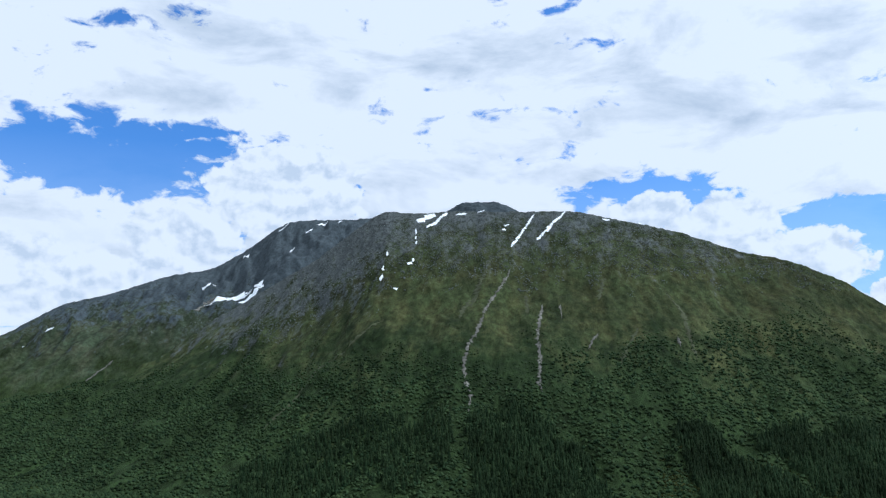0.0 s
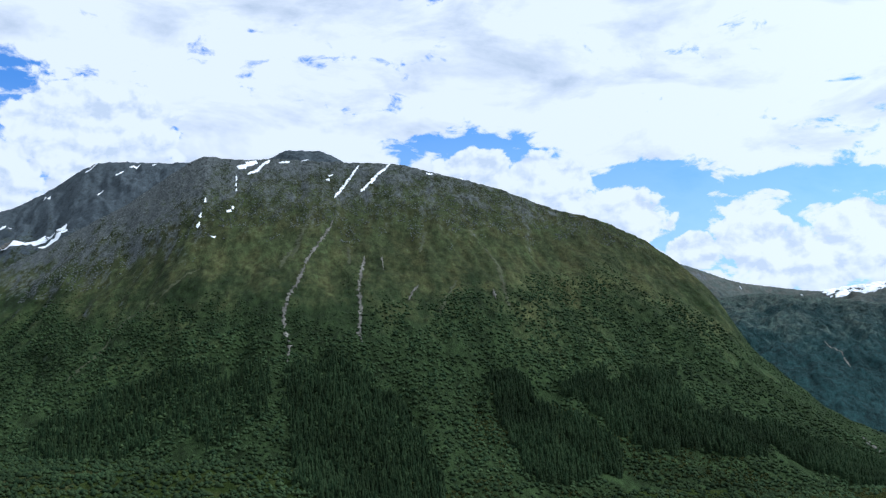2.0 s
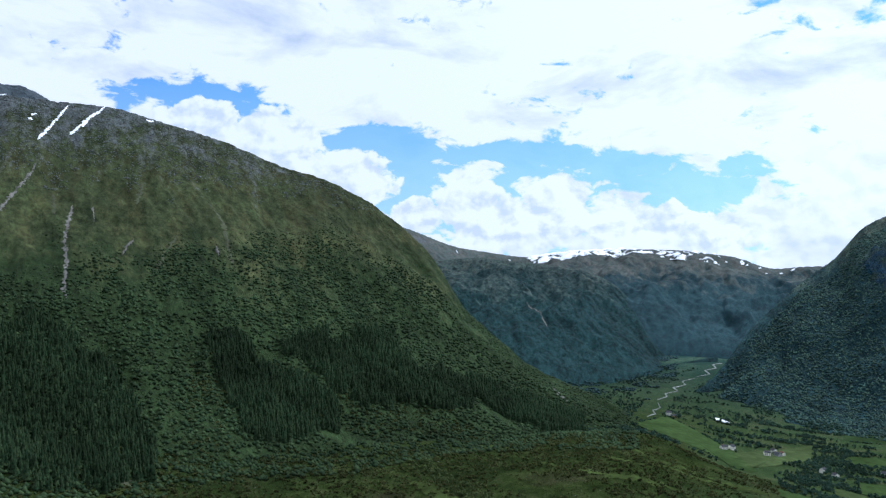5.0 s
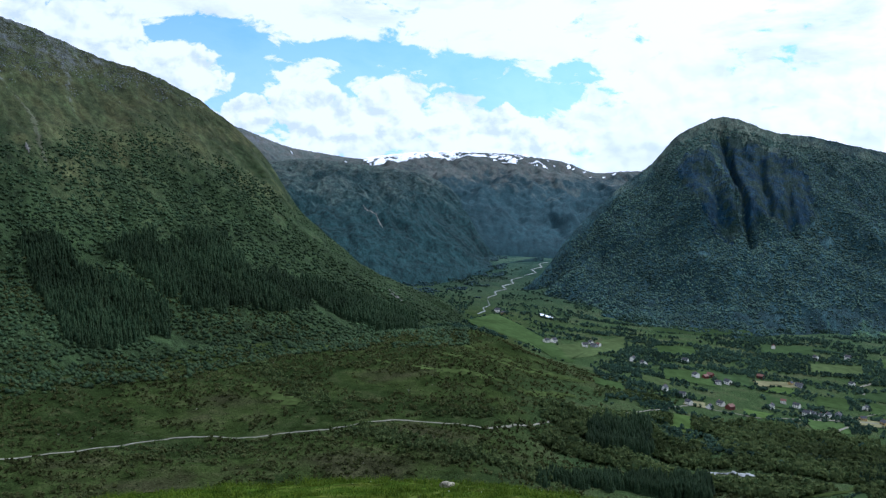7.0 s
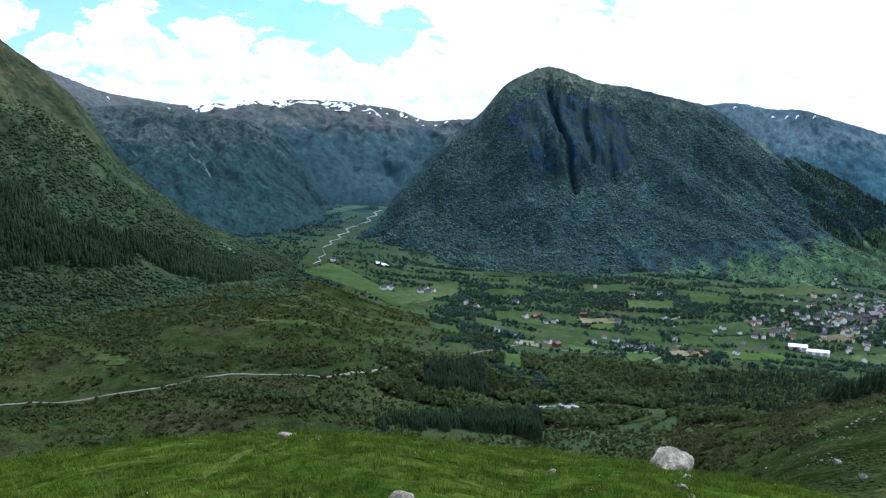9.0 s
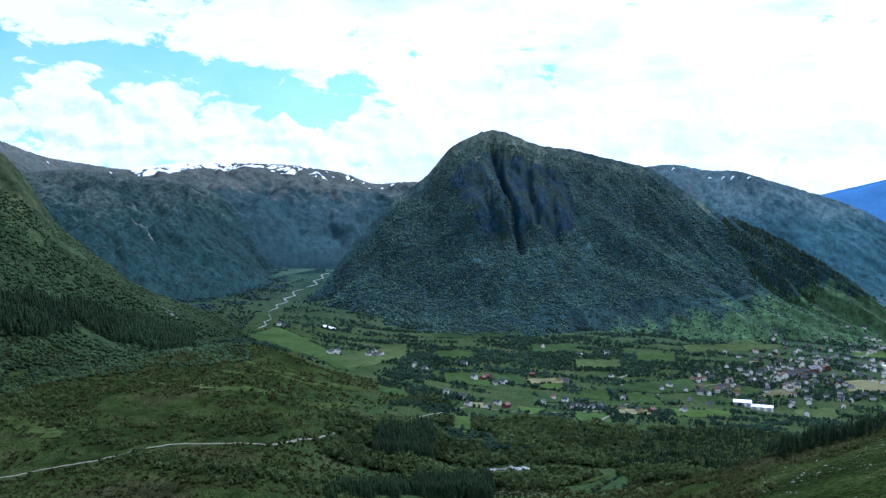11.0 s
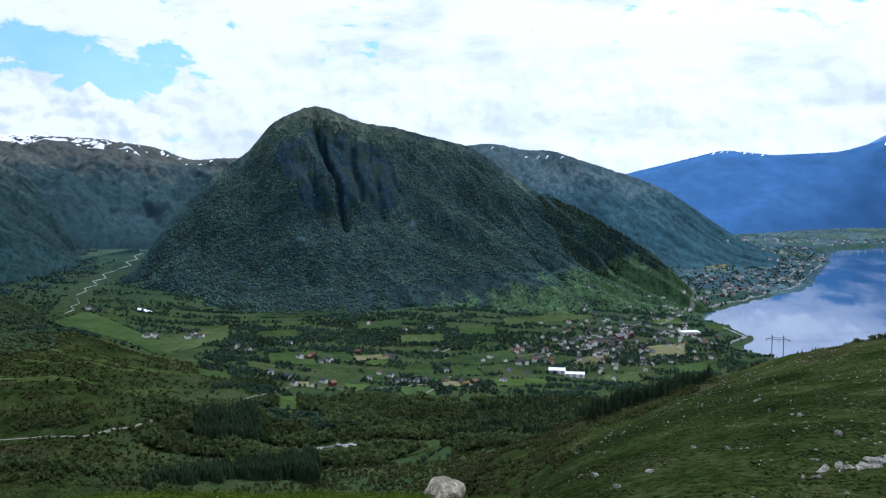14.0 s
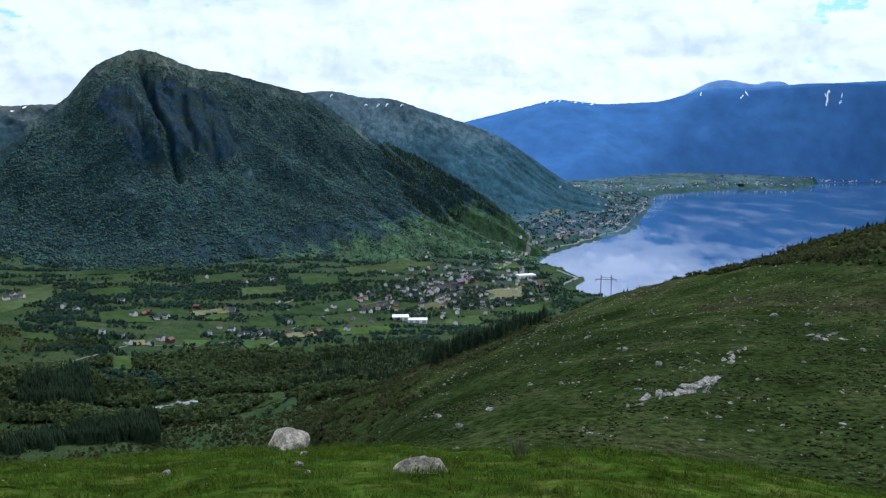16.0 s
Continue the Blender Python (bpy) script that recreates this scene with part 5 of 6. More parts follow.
# wood on the floor of the side valley
az, r = scatter(rg, 7000, 33, 46.5, 1180, 1750)
x, y = xy(az, r)
keep = (surface(az, r) < ground(az, r) + 5) & (fbm(x / 60, y / 60, 113, 3) > np.where(az > 41.5, 0.16, -0.12)) & not_field(az, r) & (np.abs(az - np.interp(r, (1000, 1200, 1340, 1470, 1590), (44.5, 45.3, 47, 48.4, 49.2))) > 0.5)
plant("slope_wood", CANOPY, az[keep], r[keep], rg.uniform(2.0, 4.0, int(keep.sum())), HAZY_SPURWOOD, "dark wood on the floor of the side valley", "forest", 25, 0.2, (0.9, 1.4), True, 0.2)
# valley floor: belts of trees that run across the valley, hedges round the fields
az, r = scatter(rg, 64000, 36, 93, 560, 1500)
x, y = xy(az, r)
u, v = x * 0.42 - y * 0.91, x * 0.91 + y * 0.42
belt = fbm(u / 90, v / 30, 98, 4) + 0.18 * fbm(x / 18, y / 18, 104, 2)
wooded = np.exp(-((r - np.interp(az, (54, 62, 74, 93), (905, 945, 1010, 1010))) / 55) ** 2) * smooth(53, 55, az) - 0.20 * np.exp(-((r - np.interp(az, (54, 62, 74, 93), (770, 790, 860, 900))) / 60) ** 4)
keep = (belt + 0.34 * wooded > 0.01) & not_field(az, r) & (in_water(az, r) < -12) & (surface(az, r) < ground(az, r) + 3) & ~((az + 2.5 * fbm(x / 30, y / 30, 111, 3) < 53) & (r < 760))
keep &= ~((az > 74) & (r > 880) & (rg.uniform(0, 1, len(az)) < 0.25))
keep &= (r < 960) | (az > 51) | (np.abs(az - np.interp(r, (1000, 1200, 1340, 1470, 1590), (44.5, 45.3, 47, 48.4, 49.2))) > 0.8)
keep &= (r < 1000) | (az > 50) | (rg.uniform(0, 1, len(az)) < 0.4)
plant("valley_trees", FAR_BROADLEAVES, az[keep], r[keep], 2.0 + 2.8 * rg.uniform(0, 1, int(keep.sum())) ** 1.3, VALLEYLEAF, "belts of broadleaf trees between valley fields", "trees", 8)
hedge_a, hedge_r = [], []
for _, corners in FIELDS:
    for k in range(len(corners)):
        if rg.uniform() < 0.45:
            continue
        p, q = np.array(xy(*corners[k - 1])), np.array(xy(*corners[k]))
        n = int(np.hypot(*(q - p)) / 2.6)
        t = rg.uniform(0, 1, n)[:, None]
        at = p + (q - p) * t + rg.normal(0, 0.9, (n, 2))
        at = at[fbm(at[:, 0] / 16, at[:, 1] / 16, 105, 2) > -0.12]
        a, d = polar(at[:, 0], at[:, 1])
        hedge_a.append(a)
        hedge_r.append(d)
az, r = np.concatenate(hedge_a), np.concatenate(hedge_r)
plant("hedgerows", FAR_BROADLEAVES, az, r, rg.uniform(1.2, 3.2, len(az)), VALLEYLEAF, "dark hedges and rows of trees along field edges", "hedge", 36)
az, r = scatter(rg, 11500, 49, 84, 470, 720)
x, y = xy(az, r)
keep = (fbm(x / 60, y / 60, 99, 3) > -0.34) & not_field(az, r) & ~inside(az, r, [(55.8, 600), (60.4, 610), (61.0, 578), (57.5, 566)]) & ~inside(az, r, [(64.5, 478), (70.4, 560), (71.6, 548), (67, 470)]) & (np.abs(r - np.interp(az, (59, 61.6, 65.5), (512, 522, 538))) > 9) & (r < np.interp(az, (49, 56, 62, 72, 84), (560, 610, 665, 700, 700)))
plant("river_wood", BROADLEAVES, az[keep], r[keep], 3.0 + 4.0 * rg.uniform(0, 1, int(keep.sum())) ** 1.6, BIRCH, "dense broadleaf wood along the river", "forest", 9)
# far village trees
az, r = scatter(rg, 7000, 83, 94, 1380, 3100)
keep = (in_water(az, r) < -10) & (surface(az, r) < ground(az, r) + 3) & (fbm(az * 2, r / 90, 61, 2) > 0)
plant("valley_trees", CANOPY, az[keep], r[keep], rg.uniform(2.5, 5, int(keep.sum())), VALLEYLEAF, "trees among the houses along the fjord", "trees", 10, soft=True)
az, r = scatter(rg, 2500, 86, 108, 3150, 4300)
keep = (in_water(az, r) < -20) & (surface(az, r) < ground(az, r) + 2) & (fbm(az * 2, r / 150, 62, 2) > 0.05)
plant("valley_trees", CANOPY, az[keep], r[keep], rg.uniform(3, 5, int(keep.sum())), HAZY_FARWOOD, "tree belts on the far shore", "trees", 11, soft=True)

# small spruce stands in the valley
for corners, n, hi, seed in (
    ([(48.7, 405), (54.6, 452), (60.2, 480), (60.4, 440), (54.7, 425), (48.7, 392)], 4600, (5, 8), 12),
    ([(52.6, 555), (56.1, 590), (56.6, 515), (52.2, 495)], 2800, (7, 11), 13),
    ([(69.3, 548), (70.5, 640), (74, 700), (78, 700), (80.5, 560), (82, 420), (87, 352), (87, 333), (82, 305), (79.5, 300), (78.5, 330), (77, 480), (74, 560), (71.5, 545)], 7000, (5, 8), 14)):
    c = np.array(corners)
    az, r = scatter(rg, n * 3, c[:, 0].min(), c[:, 0].max(), c[:, 1].min(), c[:, 1].max())
    x, y = xy(az, r)
    keep = inside(az + 0.9 * fbm(x / 14, y / 14, seed, 3), r + 16 * fbm(x / 14, y / 14, seed + 1, 3), corners) & (fbm(x / 12, y / 12, seed + 2, 2) > -0.35)
    keep[np.cumsum(keep) > n // 2] = False
    plant("spruce_stand", SPRUCES, az[keep], r[keep], (hi[0] * 0.55 + (hi[1] * 1.1 - hi[0] * 0.55) * rg.uniform(0, 1, int(keep.sum())) ** 0.8) * (np.interp(az[keep], (49, 60), (0.6, 1.35)) if seed == 12 else 1.0), SPRUCE, "small dense stand of dark spruces", "forest", seed)

# scrub on the near slopes and on the bench round the road
ROAD_AT = ((8, 19.3, 24.2, 29.4, 35.7, 45, 49.4, 52.8, 56.5), (395, 425, 441, 437, 444, 462, 536, 612, 652))
az, r = scatter(rg, 46000, 4, 72, 90, 720)
x, y = xy(az, r)
near_road = np.abs(r - np.interp(az, *ROAD_AT)) < 6
thicket = fbm(x / 75, y / 75, 71, 3) + 0.6 * fbm(x / 20, y / 20, 74, 3)
STAND = [(48.5, 410), (54.6, 460), (60.4, 490), (60.4, 435), (54.7, 420), (48.5, 388)]
keep = (thicket > np.where((az > 36) & (r > 540), -0.35, -0.16)) & (rg.uniform(0, 1, len(az)) < 0.8) & ~near_road & (surface(az, r) < ground(az, r) + np.where(az > 14, 70, 2)) & not_field(az, r) & ~((az + 9 * fbm(x / 40, y / 40, 112, 3) > 54) & (r > 470)) & ~inside(az, r, STAND)
plant("slope_scrub", SMALL_BUSHES, az[keep], r[keep], 0.7 + 2.0 * rg.uniform(0, 1, int(keep.sum())) ** 2, SCRUB, "birch and juniper scrub on the heath slope", "bushes", 15, 0.2, (0.9, 1.4))
az, r = scatter(rg, 46000, 4, 62, 110, 740)
x, y = xy(az, r)
keep = (fbm(x / 18, y / 18, 76, 4) > -0.05) & not_field(az, r) & (surface(az, r) < ground(az, r) + 60) & ~((az + 9 * fbm(x / 40, y / 40, 112, 3) > 55) & (r > 600)) & (np.abs(r - np.interp(az, *ROAD_AT)) > 4)
plant("heath", BUDS, az[keep], r[keep], 0.3 + 0.7 * rg.uniform(0, 1, int(keep.sum())) ** 2, HEATHER, "low heather and dwarf birch covering the slope", "heath", 19, 0.12, (0.8, 1.3), True)
# rows of trees down the gullies and below the road
for k, (path, n, wide, sizes) in enumerate((
    ([(28.8, 600), (30.2, 560), (32.2, 515), (34.4, 475), (36.2, 452)], 230, 5.0, (1.6, 3.6)),
    ([(36.0, 432), (38.5, 424), (41.0, 412), (43.5, 400), (46.0, 398), (49.5, 408)], 420, 7.0, (1.8, 4.2)),
    ([(49.5, 500), (51.4, 530), (52.2, 560)], 130, 7.0, (2.0, 4.2)),
    ([(53.2, 640), (55.2, 668), (57.2, 682)], 160, 6.0, (1.8, 4.0)),
    ([(42.0, 470), (45.0, 474), (47.5, 500)], 150, 6.0, (1.4, 3.0)),
    ([(20.5, 408), (25.0, 412), (30.0, 405)], 160, 9.0, (1.0, 2.4)))):
    p = np.array([xy(*c) for c in path])
    t = rg.uniform(0, len(p) - 1, n)
    x, y = (np.interp(t, np.arange(len(p)), p[:, c]) + rg.normal(0, wide, n) for c in (0, 1))
    az, r = polar(x, y)
    keep = np.abs(r - np.interp(az, *ROAD_AT)) > 5
    plant("tree_row", BROADLEAVES, az[keep], r[keep], rg.uniform(*sizes, int(keep.sum())), BIRCH, "row of dense green trees down a gully", "trees", 40 + k)
az, r = scatter(rg, 9000, 60, 90, 50, 470)
x, y = xy(az, r)
keep = (r + 60 * fbm(x / 30, y / 30, 73, 3) > np.interp(az, (60, 66, 72, 76, 80, 84, 90), (60, 75, 95, 130, 190, 250, 330))) & (fbm(x / 25, y / 25, 72, 3) > -0.12) & ~((r > 320) & (rg.uniform(0, 1, len(az)) < 0.35)) & not_field(az, r)
plant("slope_scrub", BUSHES, az[keep], r[keep], rg.uniform(0.7, 2.1, int(keep.sum())) * np.interp(r[keep], (60, 250), (0.55, 1.1)), SCRUB, "olive-green scrub on the near hillside", "bushes", 16)
az, r = scatter(rg, 3400, 92, 112, 190, 450)
x, y = xy(az, r)
keep = r + 30 * fbm(x / 25, y / 25, 78, 3) > np.interp(az, (92, 95, 98, 101, 106, 112), (350, 330, 300, 268, 225, 205))
plant("slope_scrub", BUSHES, az[keep], r[keep], 0.8 + 2.0 * rg.uniform(0, 1, int(keep.sum())) ** 1.6, SCRUB, "dark low trees along the hill's crest", "bushes", 17)
az, r = scatter(rg, 420, 92, 110, 330, 460)
keep = r > np.interp(az, (92, 98, 103, 108), (355, 375, 380, 390))
plant("spruce_stand", SPRUCES, az[keep], r[keep], rg.uniform(1.8, 4.6, int(keep.sum())), SPRUCE, "row of small spruces on the hill's crest", "trees", 18)

# ---- stones ----
def stone_material(name, colour, lichen):
    m, n, l, b = material(name, 0.9, 0.2)
    big = link_noise(n, l, 3.0, 8, 0.7)
    fine = link_noise(n, l, 14.0, 8, 0.75)
    c = mixc(n, l, ramp(n, l, big, [(0.47, 0.0), (0.53, 1.0)]), colour, lichen)
    c = mixc(n, l, 1.0, c, ramp(n, l, fine, [(0.32, 0.4), (0.68, 1.5)]), "MULTIPLY")
    c = mixc(n, l, ramp(n, l, link_noise(n, l, 2.3, 5, 0.6), [(0.60, 0.0), (0.68, 0.8)]), c, (0.05, 0.05, 0.05))
    l.new(c, b.inputs["Base Color"])
    bump(n, l, b, mathn(n, l, "ADD", fine, big), 0.8, 0.12)
    return m


STONE = stone_material("lichened_stone", (0.25, 0.222, 0.155), (0.48, 0.425, 0.30))
HILL_STONE = stone_material("weathered_stone", (0.13, 0.124, 0.10), (0.32, 0.30, 0.245))
PALE_STONE = stone_material("pale_stone", (0.22, 0.20, 0.14), (0.38, 0.345, 0.24))


def rock_mesh(name, seed, sx, sy, sz, subdiv=3, mat=None, near=0.26):
    rk = random.Random(seed)
    bm = bmesh.new()
    bmesh.ops.create_icosphere(bm, subdivisions=subdiv, radius=0.5)
    o = Vector((rk.uniform(0, 90), rk.uniform(0, 90), rk.uniform(0, 90)))
    cuts = [(Vector((rk.uniform(-1, 1), rk.uniform(-1, 1), rk.uniform(-0.3, 1))).normalized(), rk.uniform(near, near + 0.14)) for _ in range(10)]
    for v in bm.verts:
        for nrm, d in cuts:
            k = v.co.dot(nrm) - d
            if k > 0:
                v.co -= nrm * k * 0.95
        v.co *= 1 + 0.16 * noise.noise(v.co * 2.2 + o) + 0.07 * noise.noise(v.co * 6 + o)
        v.co.x *= sx
        v.co.y *= sy
        v.co.z *= sz
    me = bpy.data.meshes.new(name)
    bm.to_mesh(me)
    bm.free()
    me.materials.append(mat or STONE)
    if subdiv > 3 or near > 0.25 and subdiv > 2:
        me.polygons.foreach_set("use_smooth", np.ones(len(me.polygons), bool))
    return me


def place_rock(name, me, az, r, sink, turn, label, category, group=""):
    ob = new(name, me)
    x, y = xy(az, r)
    ob.matrix_world = pose(x, y, float(surface(np.array([az]), np.array([r]))[0]) - sink, 0, 0, turn)
    return tagged(ob, label, category, group)


place_rock("boulder", rock_mesh("boulder", 3, 1.68, 1.4, 1.10, 4), 69.0, 26.0, -0.20, 15, "large rounded grey boulder with pale lichen in the grass", "boulder")
place_rock("boulder", rock_mesh("boulder", 8, 1.36, 1.0, 0.86, 4), 78.1, 18.0, -0.08, 105, "grey angular boulder with a pale weathered top", "boulder")
place_rock("boulder", rock_mesh("boulder", 5, 0.72, 0.6, 0.36, 3, PALE_STONE), 42.6, 26.2, -0.04, 20, "flat pale stone bedded in the grass", "boulder")
place_rock("boulder", rock_mesh("boulder", 6, 0.6, 0.5, 0.4, 3, PALE_STONE), 50.7, 12.4, 0.05, 40, "low pale stone showing through the grass", "boulder")
for i, (a, r, s) in enumerate(((61.2, 20.6, 0.26), (70.4, 18.5, 0.26), (29.6, 14.2, 0.26), (69.9, 19.6, 0.22), (70.2, 22.8, 0.26))):
    place_rock("stone", rock_mesh("stone", 20 + i, s * 1.3, s, s * 0.8, 2, PALE_STONE), a, r, -0.02, 37 * i, "small pale stone lying in the grass", "stone", "stones on the knoll")
# bedrock and boulders on the near hillside
for i, (a, r, w, d, h) in enumerate((
    (94.7, 104, 2.2, 1.8, 1.6), (92.4, 121, 2.0, 1.7, 1.5), (92.0, 123, 1.2, 1.0, 0.8), (89.9, 148, 1.8, 1.5, 1.2), (104.3, 127, 2.2, 1.8, 1.5), (104.9, 127, 2.6, 1.4, 0.9), (105.8, 128, 2.2, 1.2, 0.8), (103.7, 105, 1.0, 1.0, 0.9), (101.8, 150, 2.6, 2.0, 1.6), (103.8, 140, 1.6, 1.2, 1.2),
    (96.5, 170, 2.0, 1.6, 1.2), (93.5, 84, 1.6, 1.0, 0.6), (88.1, 96, 1.5, 1.2, 1.0), (86.0, 104, 1.6, 1.3, 1.0), (90.9, 190, 2.0, 1.6, 1.3), (81.0, 78, 1.4, 1.2, 1.0), (83.2, 84, 1.7, 1.2, 0.9), (79.6, 92, 1.5, 1.3, 1.1), (101.0, 92, 1.1, 0.9, 0.6), (99.3, 78, 0.9, 0.7, 0.5), (107.0, 118, 1.6, 1.2, 0.9))):
    place_rock("boulder", rock_mesh("boulder", 60 + i, w * 0.9, d * 0.9, h, 3, HILL_STONE, 0.19), a, r, -0.02 * h, (a * 53) % 360 if w < 2.5 else 90 - a + 25, "grey bedrock slab in the hillside turf" if w > 3 else "grey lichened boulder on the grassy hillside", "boulder", "boulders on the near hillside")

ledge = random.Random(77)
# a broken ledge of bedrock: stretches from (bearing, range) to (bearing, range), number of slabs, their length
for (a0, r0), (a1, r1), count, long in (((94.5, 79), (96.2, 83.5), 9, 3.6), ((96.2, 83.5), (98.3, 93), 15, 4.0), ((98.8, 103), (99.9, 116), 8, 3.4), ((97.3, 82), (98.0, 88), 7, 1.3), ((103.6, 131), (105.6, 133), 6, 1.9), ((93.2, 74.5), (93.6, 76), 2, 1.5)):
    p, q = np.array(xy(a0, r0)), np.array(xy(a1, r1))
    lie = math.degrees(math.atan2(*(q - p)[::-1]))
    for k in range(count):
        w = long * ledge.uniform(0.5, 1.1)
        a, d = polar(*(p + (q - p) * (k + ledge.uniform(0, 1)) / count + np.array([ledge.gauss(0, 0.45), ledge.gauss(0, 0.45)])))
        me = rock_mesh("bedrock_slab", 400 + k + int(a0 * 10), w, w * ledge.uniform(0.35, 0.6), ledge.uniform(0.6, 1.15), 3, HILL_STONE, 0.14)
        place_rock("bedrock_slab", me, float(a), float(d), ledge.uniform(-0.08, 0.06), lie + ledge.uniform(-18, 18), "grey bedrock slab breaking through the hillside turf", "bedrock", "slabs of the broken ledge")


def stones_stuff(name, n, a0, a1, r0, r1, lo, hi, seed, label):
    q = np.random.default_rng(seed)
    az, r = scatter(q, n, a0, a1, r0, r1)
    x, y = xy(az, r)
    keep = fbm(x / 22, y / 22, seed, 3) + 0.5 * fbm(x / 5, y / 5, seed + 1, 2) > 0.02
    T = []
    for k in range(6):
        me = rock_mesh("template", 200 + k, 1.3, 0.9, 0.9, 1, None, 0.2)
        v = np.array([p.co[:] for p in me.vertices])
        T.append((v, np.array([p.vertices[:] for p in me.polygons])))
        bpy.data.meshes.remove(me)
    size = lo + (hi - lo) * q.uniform(0, 1, int(keep.sum())) ** 4
    return plant(name, T, az[keep], r[keep], size, HILL_STONE, label, "stones", seed, 0.0, deep=0.05)


stones_stuff("scattered_stones", 9500, 78, 112, 58, 330, 0.14, 0.75, 81, "pale stones strewn over the grassy hillside")
stones_stuff("scattered_stones", 420, 64, 82, 60, 260, 0.2, 0.9, 82, "pale stones among the hillside scrub")
stones_stuff("scattered_stones", 260, 12, 50, 330, 640, 0.4, 1.2, 83, "pale stones on the heath by the road")

# ---- grass on the knoll ----
GRASS = leafage("grass_blades", (0.018, 0.044, 0.003), (0.094, 0.128, 0.010), 0.5, 0.03, 0.3)
DRY = leafage("dry_grass", (0.09, 0.10, 0.03), (0.17, 0.16, 0.06), 0.6)


def tuft(rg_, blades=10, spread_=0.17, high=0.17, wide=0.013):
    V, F = [], []
    for k in range(blades):
        a, lean = rg_.uniform(0, 6.283), rg_.uniform(0.3, 1.3)
        h = high * rg_.uniform(0.5, 1.1)
        bx, by = rg_.normal(0, spread_ * 0.5, 2)
        dx, dy = math.cos(a), math.sin(a)
        px, py = -dy * wide / 2, dx * wide / 2
        o = len(V)
        V += [(bx + px, by + py, 0), (bx - px, by - py, 0), (bx + dx * h * lean * 0.4 + px * 0.8, by + dy * h * lean * 0.4 + py * 0.8, h * 0.65), (bx + dx * h * lean * 0.4 - px * 0.8, by + dy * h * lean * 0.4 - py * 0.8, h * 0.65), (bx + dx * h * lean, by + dy * h * lean, h)]
        F += [(o, o + 1, o + 3), (o, o + 3, o + 2), (o + 2, o + 3, o + 4)]
    return np.array(V), np.array(F)


gr = np.random.default_rng(5)
TUFTS = [tuft(gr) for _ in range(8)]
LOW_TUFTS = [tuft(gr, 8, 0.16, 0.09, 0.018) for _ in range(6)]
PATH = [(26, 13.2), (28.6, 14), (33.1, 15), (37.6, 17), (40.3, 20), (42.4, 24), (43.5, 28)]
tagged(strip("trodden_path", plain("trodden_turf", (0.058, 0.076, 0.014), 0.45, 4.0), PATH, 0.20, 1.4, 0.02, 36, False, 60), "faint trodden path through the knoll grass", "path", kind="structure")
tagged(patch("bare_earth", plain("bare_earth", (0.11, 0.075, 0.045), 0.4, 6.0), [(27.2, 13.0), (27.6, 13.7), (31.4, 13.9), (32.2, 13.3), (30.0, 12.8)], 0.06, 0.25, 0.25, 37), "small patch of bare brown earth in the turf", "earth", kind="structure")


def off_path(az, r):
    return np.abs(r - np.interp(az, *zip(*PATH))) > np.where((az > 26) & (az < 43.5), 0.13, -1)


az, r = scatter(gr, 15500, 8, 114, 10.5, 33)
x, y = xy(az, r)
clump = fbm(x / 1.3, y / 1.3, 66, 3)
keep = (clump > -0.12) & off_path(az, r)
plant("meadow_grass", TUFTS, az[keep], r[keep], 0.55 + 1.25 * np.clip(clump[keep] + 0.12, 0, 1), GRASS, "lush green meadow grass on the knoll", "grass", 31, 0.01)
az, r = scatter(gr, 4500, 8, 114, 11, 34)
plant("meadow_grass", LOW_TUFTS, az, r, gr.uniform(0.7, 1.3, len(az)), GRASS, "short green turf between the taller grass", "grass", 32, 0.01)
az, r = scatter(gr, 420, 8, 114, 12, 33)
x, y = xy(az, r)
keep = fbm(x / 3, y / 3, 67, 2) > 0.1
plant("dry_grass", [tuft(gr, 4, 0.10, 0.26, 0.006) for _ in range(4)], az[keep], r[keep], gr.uniform(0.8, 1.3, int(keep.sum())), DRY, "straw-coloured dry grass stalks", "grass", 33, 0.01)
PETALS = plain("white_petals", (0.75, 0.75, 0.70), 0.1, 5.0)
az, r = scatter(gr, 70, 20, 112, 11, 26)
plant("meadow_flowers", [buds(gr, 0.5, 0.5) for _ in range(3)], az, r, gr.uniform(0.018, 0.032, len(az)), PETALS, "tiny white flowers among the knoll grass", "flowers", 35, -0.13)
# tussocks on the hillside beyond
HEATH_TUFTS = [buds(gr, 0.9, 0.9) for _ in range(8)]
az, r = scatter(gr, 30000, 64, 112, 46, 220)
x, y = xy(az, r)
keep = fbm(x / 12, y / 12, 68, 3) > 0.0
TUSSOCK = leafage("heath_tussock", (0.018, 0.032, 0.007), (0.062, 0.068, 0.020), 0.8)
plant("heath_tussocks", HEATH_TUFTS, az[keep], r[keep], gr.uniform(0.10, 0.30, int(keep.sum())), TUSSOCK, "low heather and grass tussocks on the hillside", "heath", 34, 0.05)


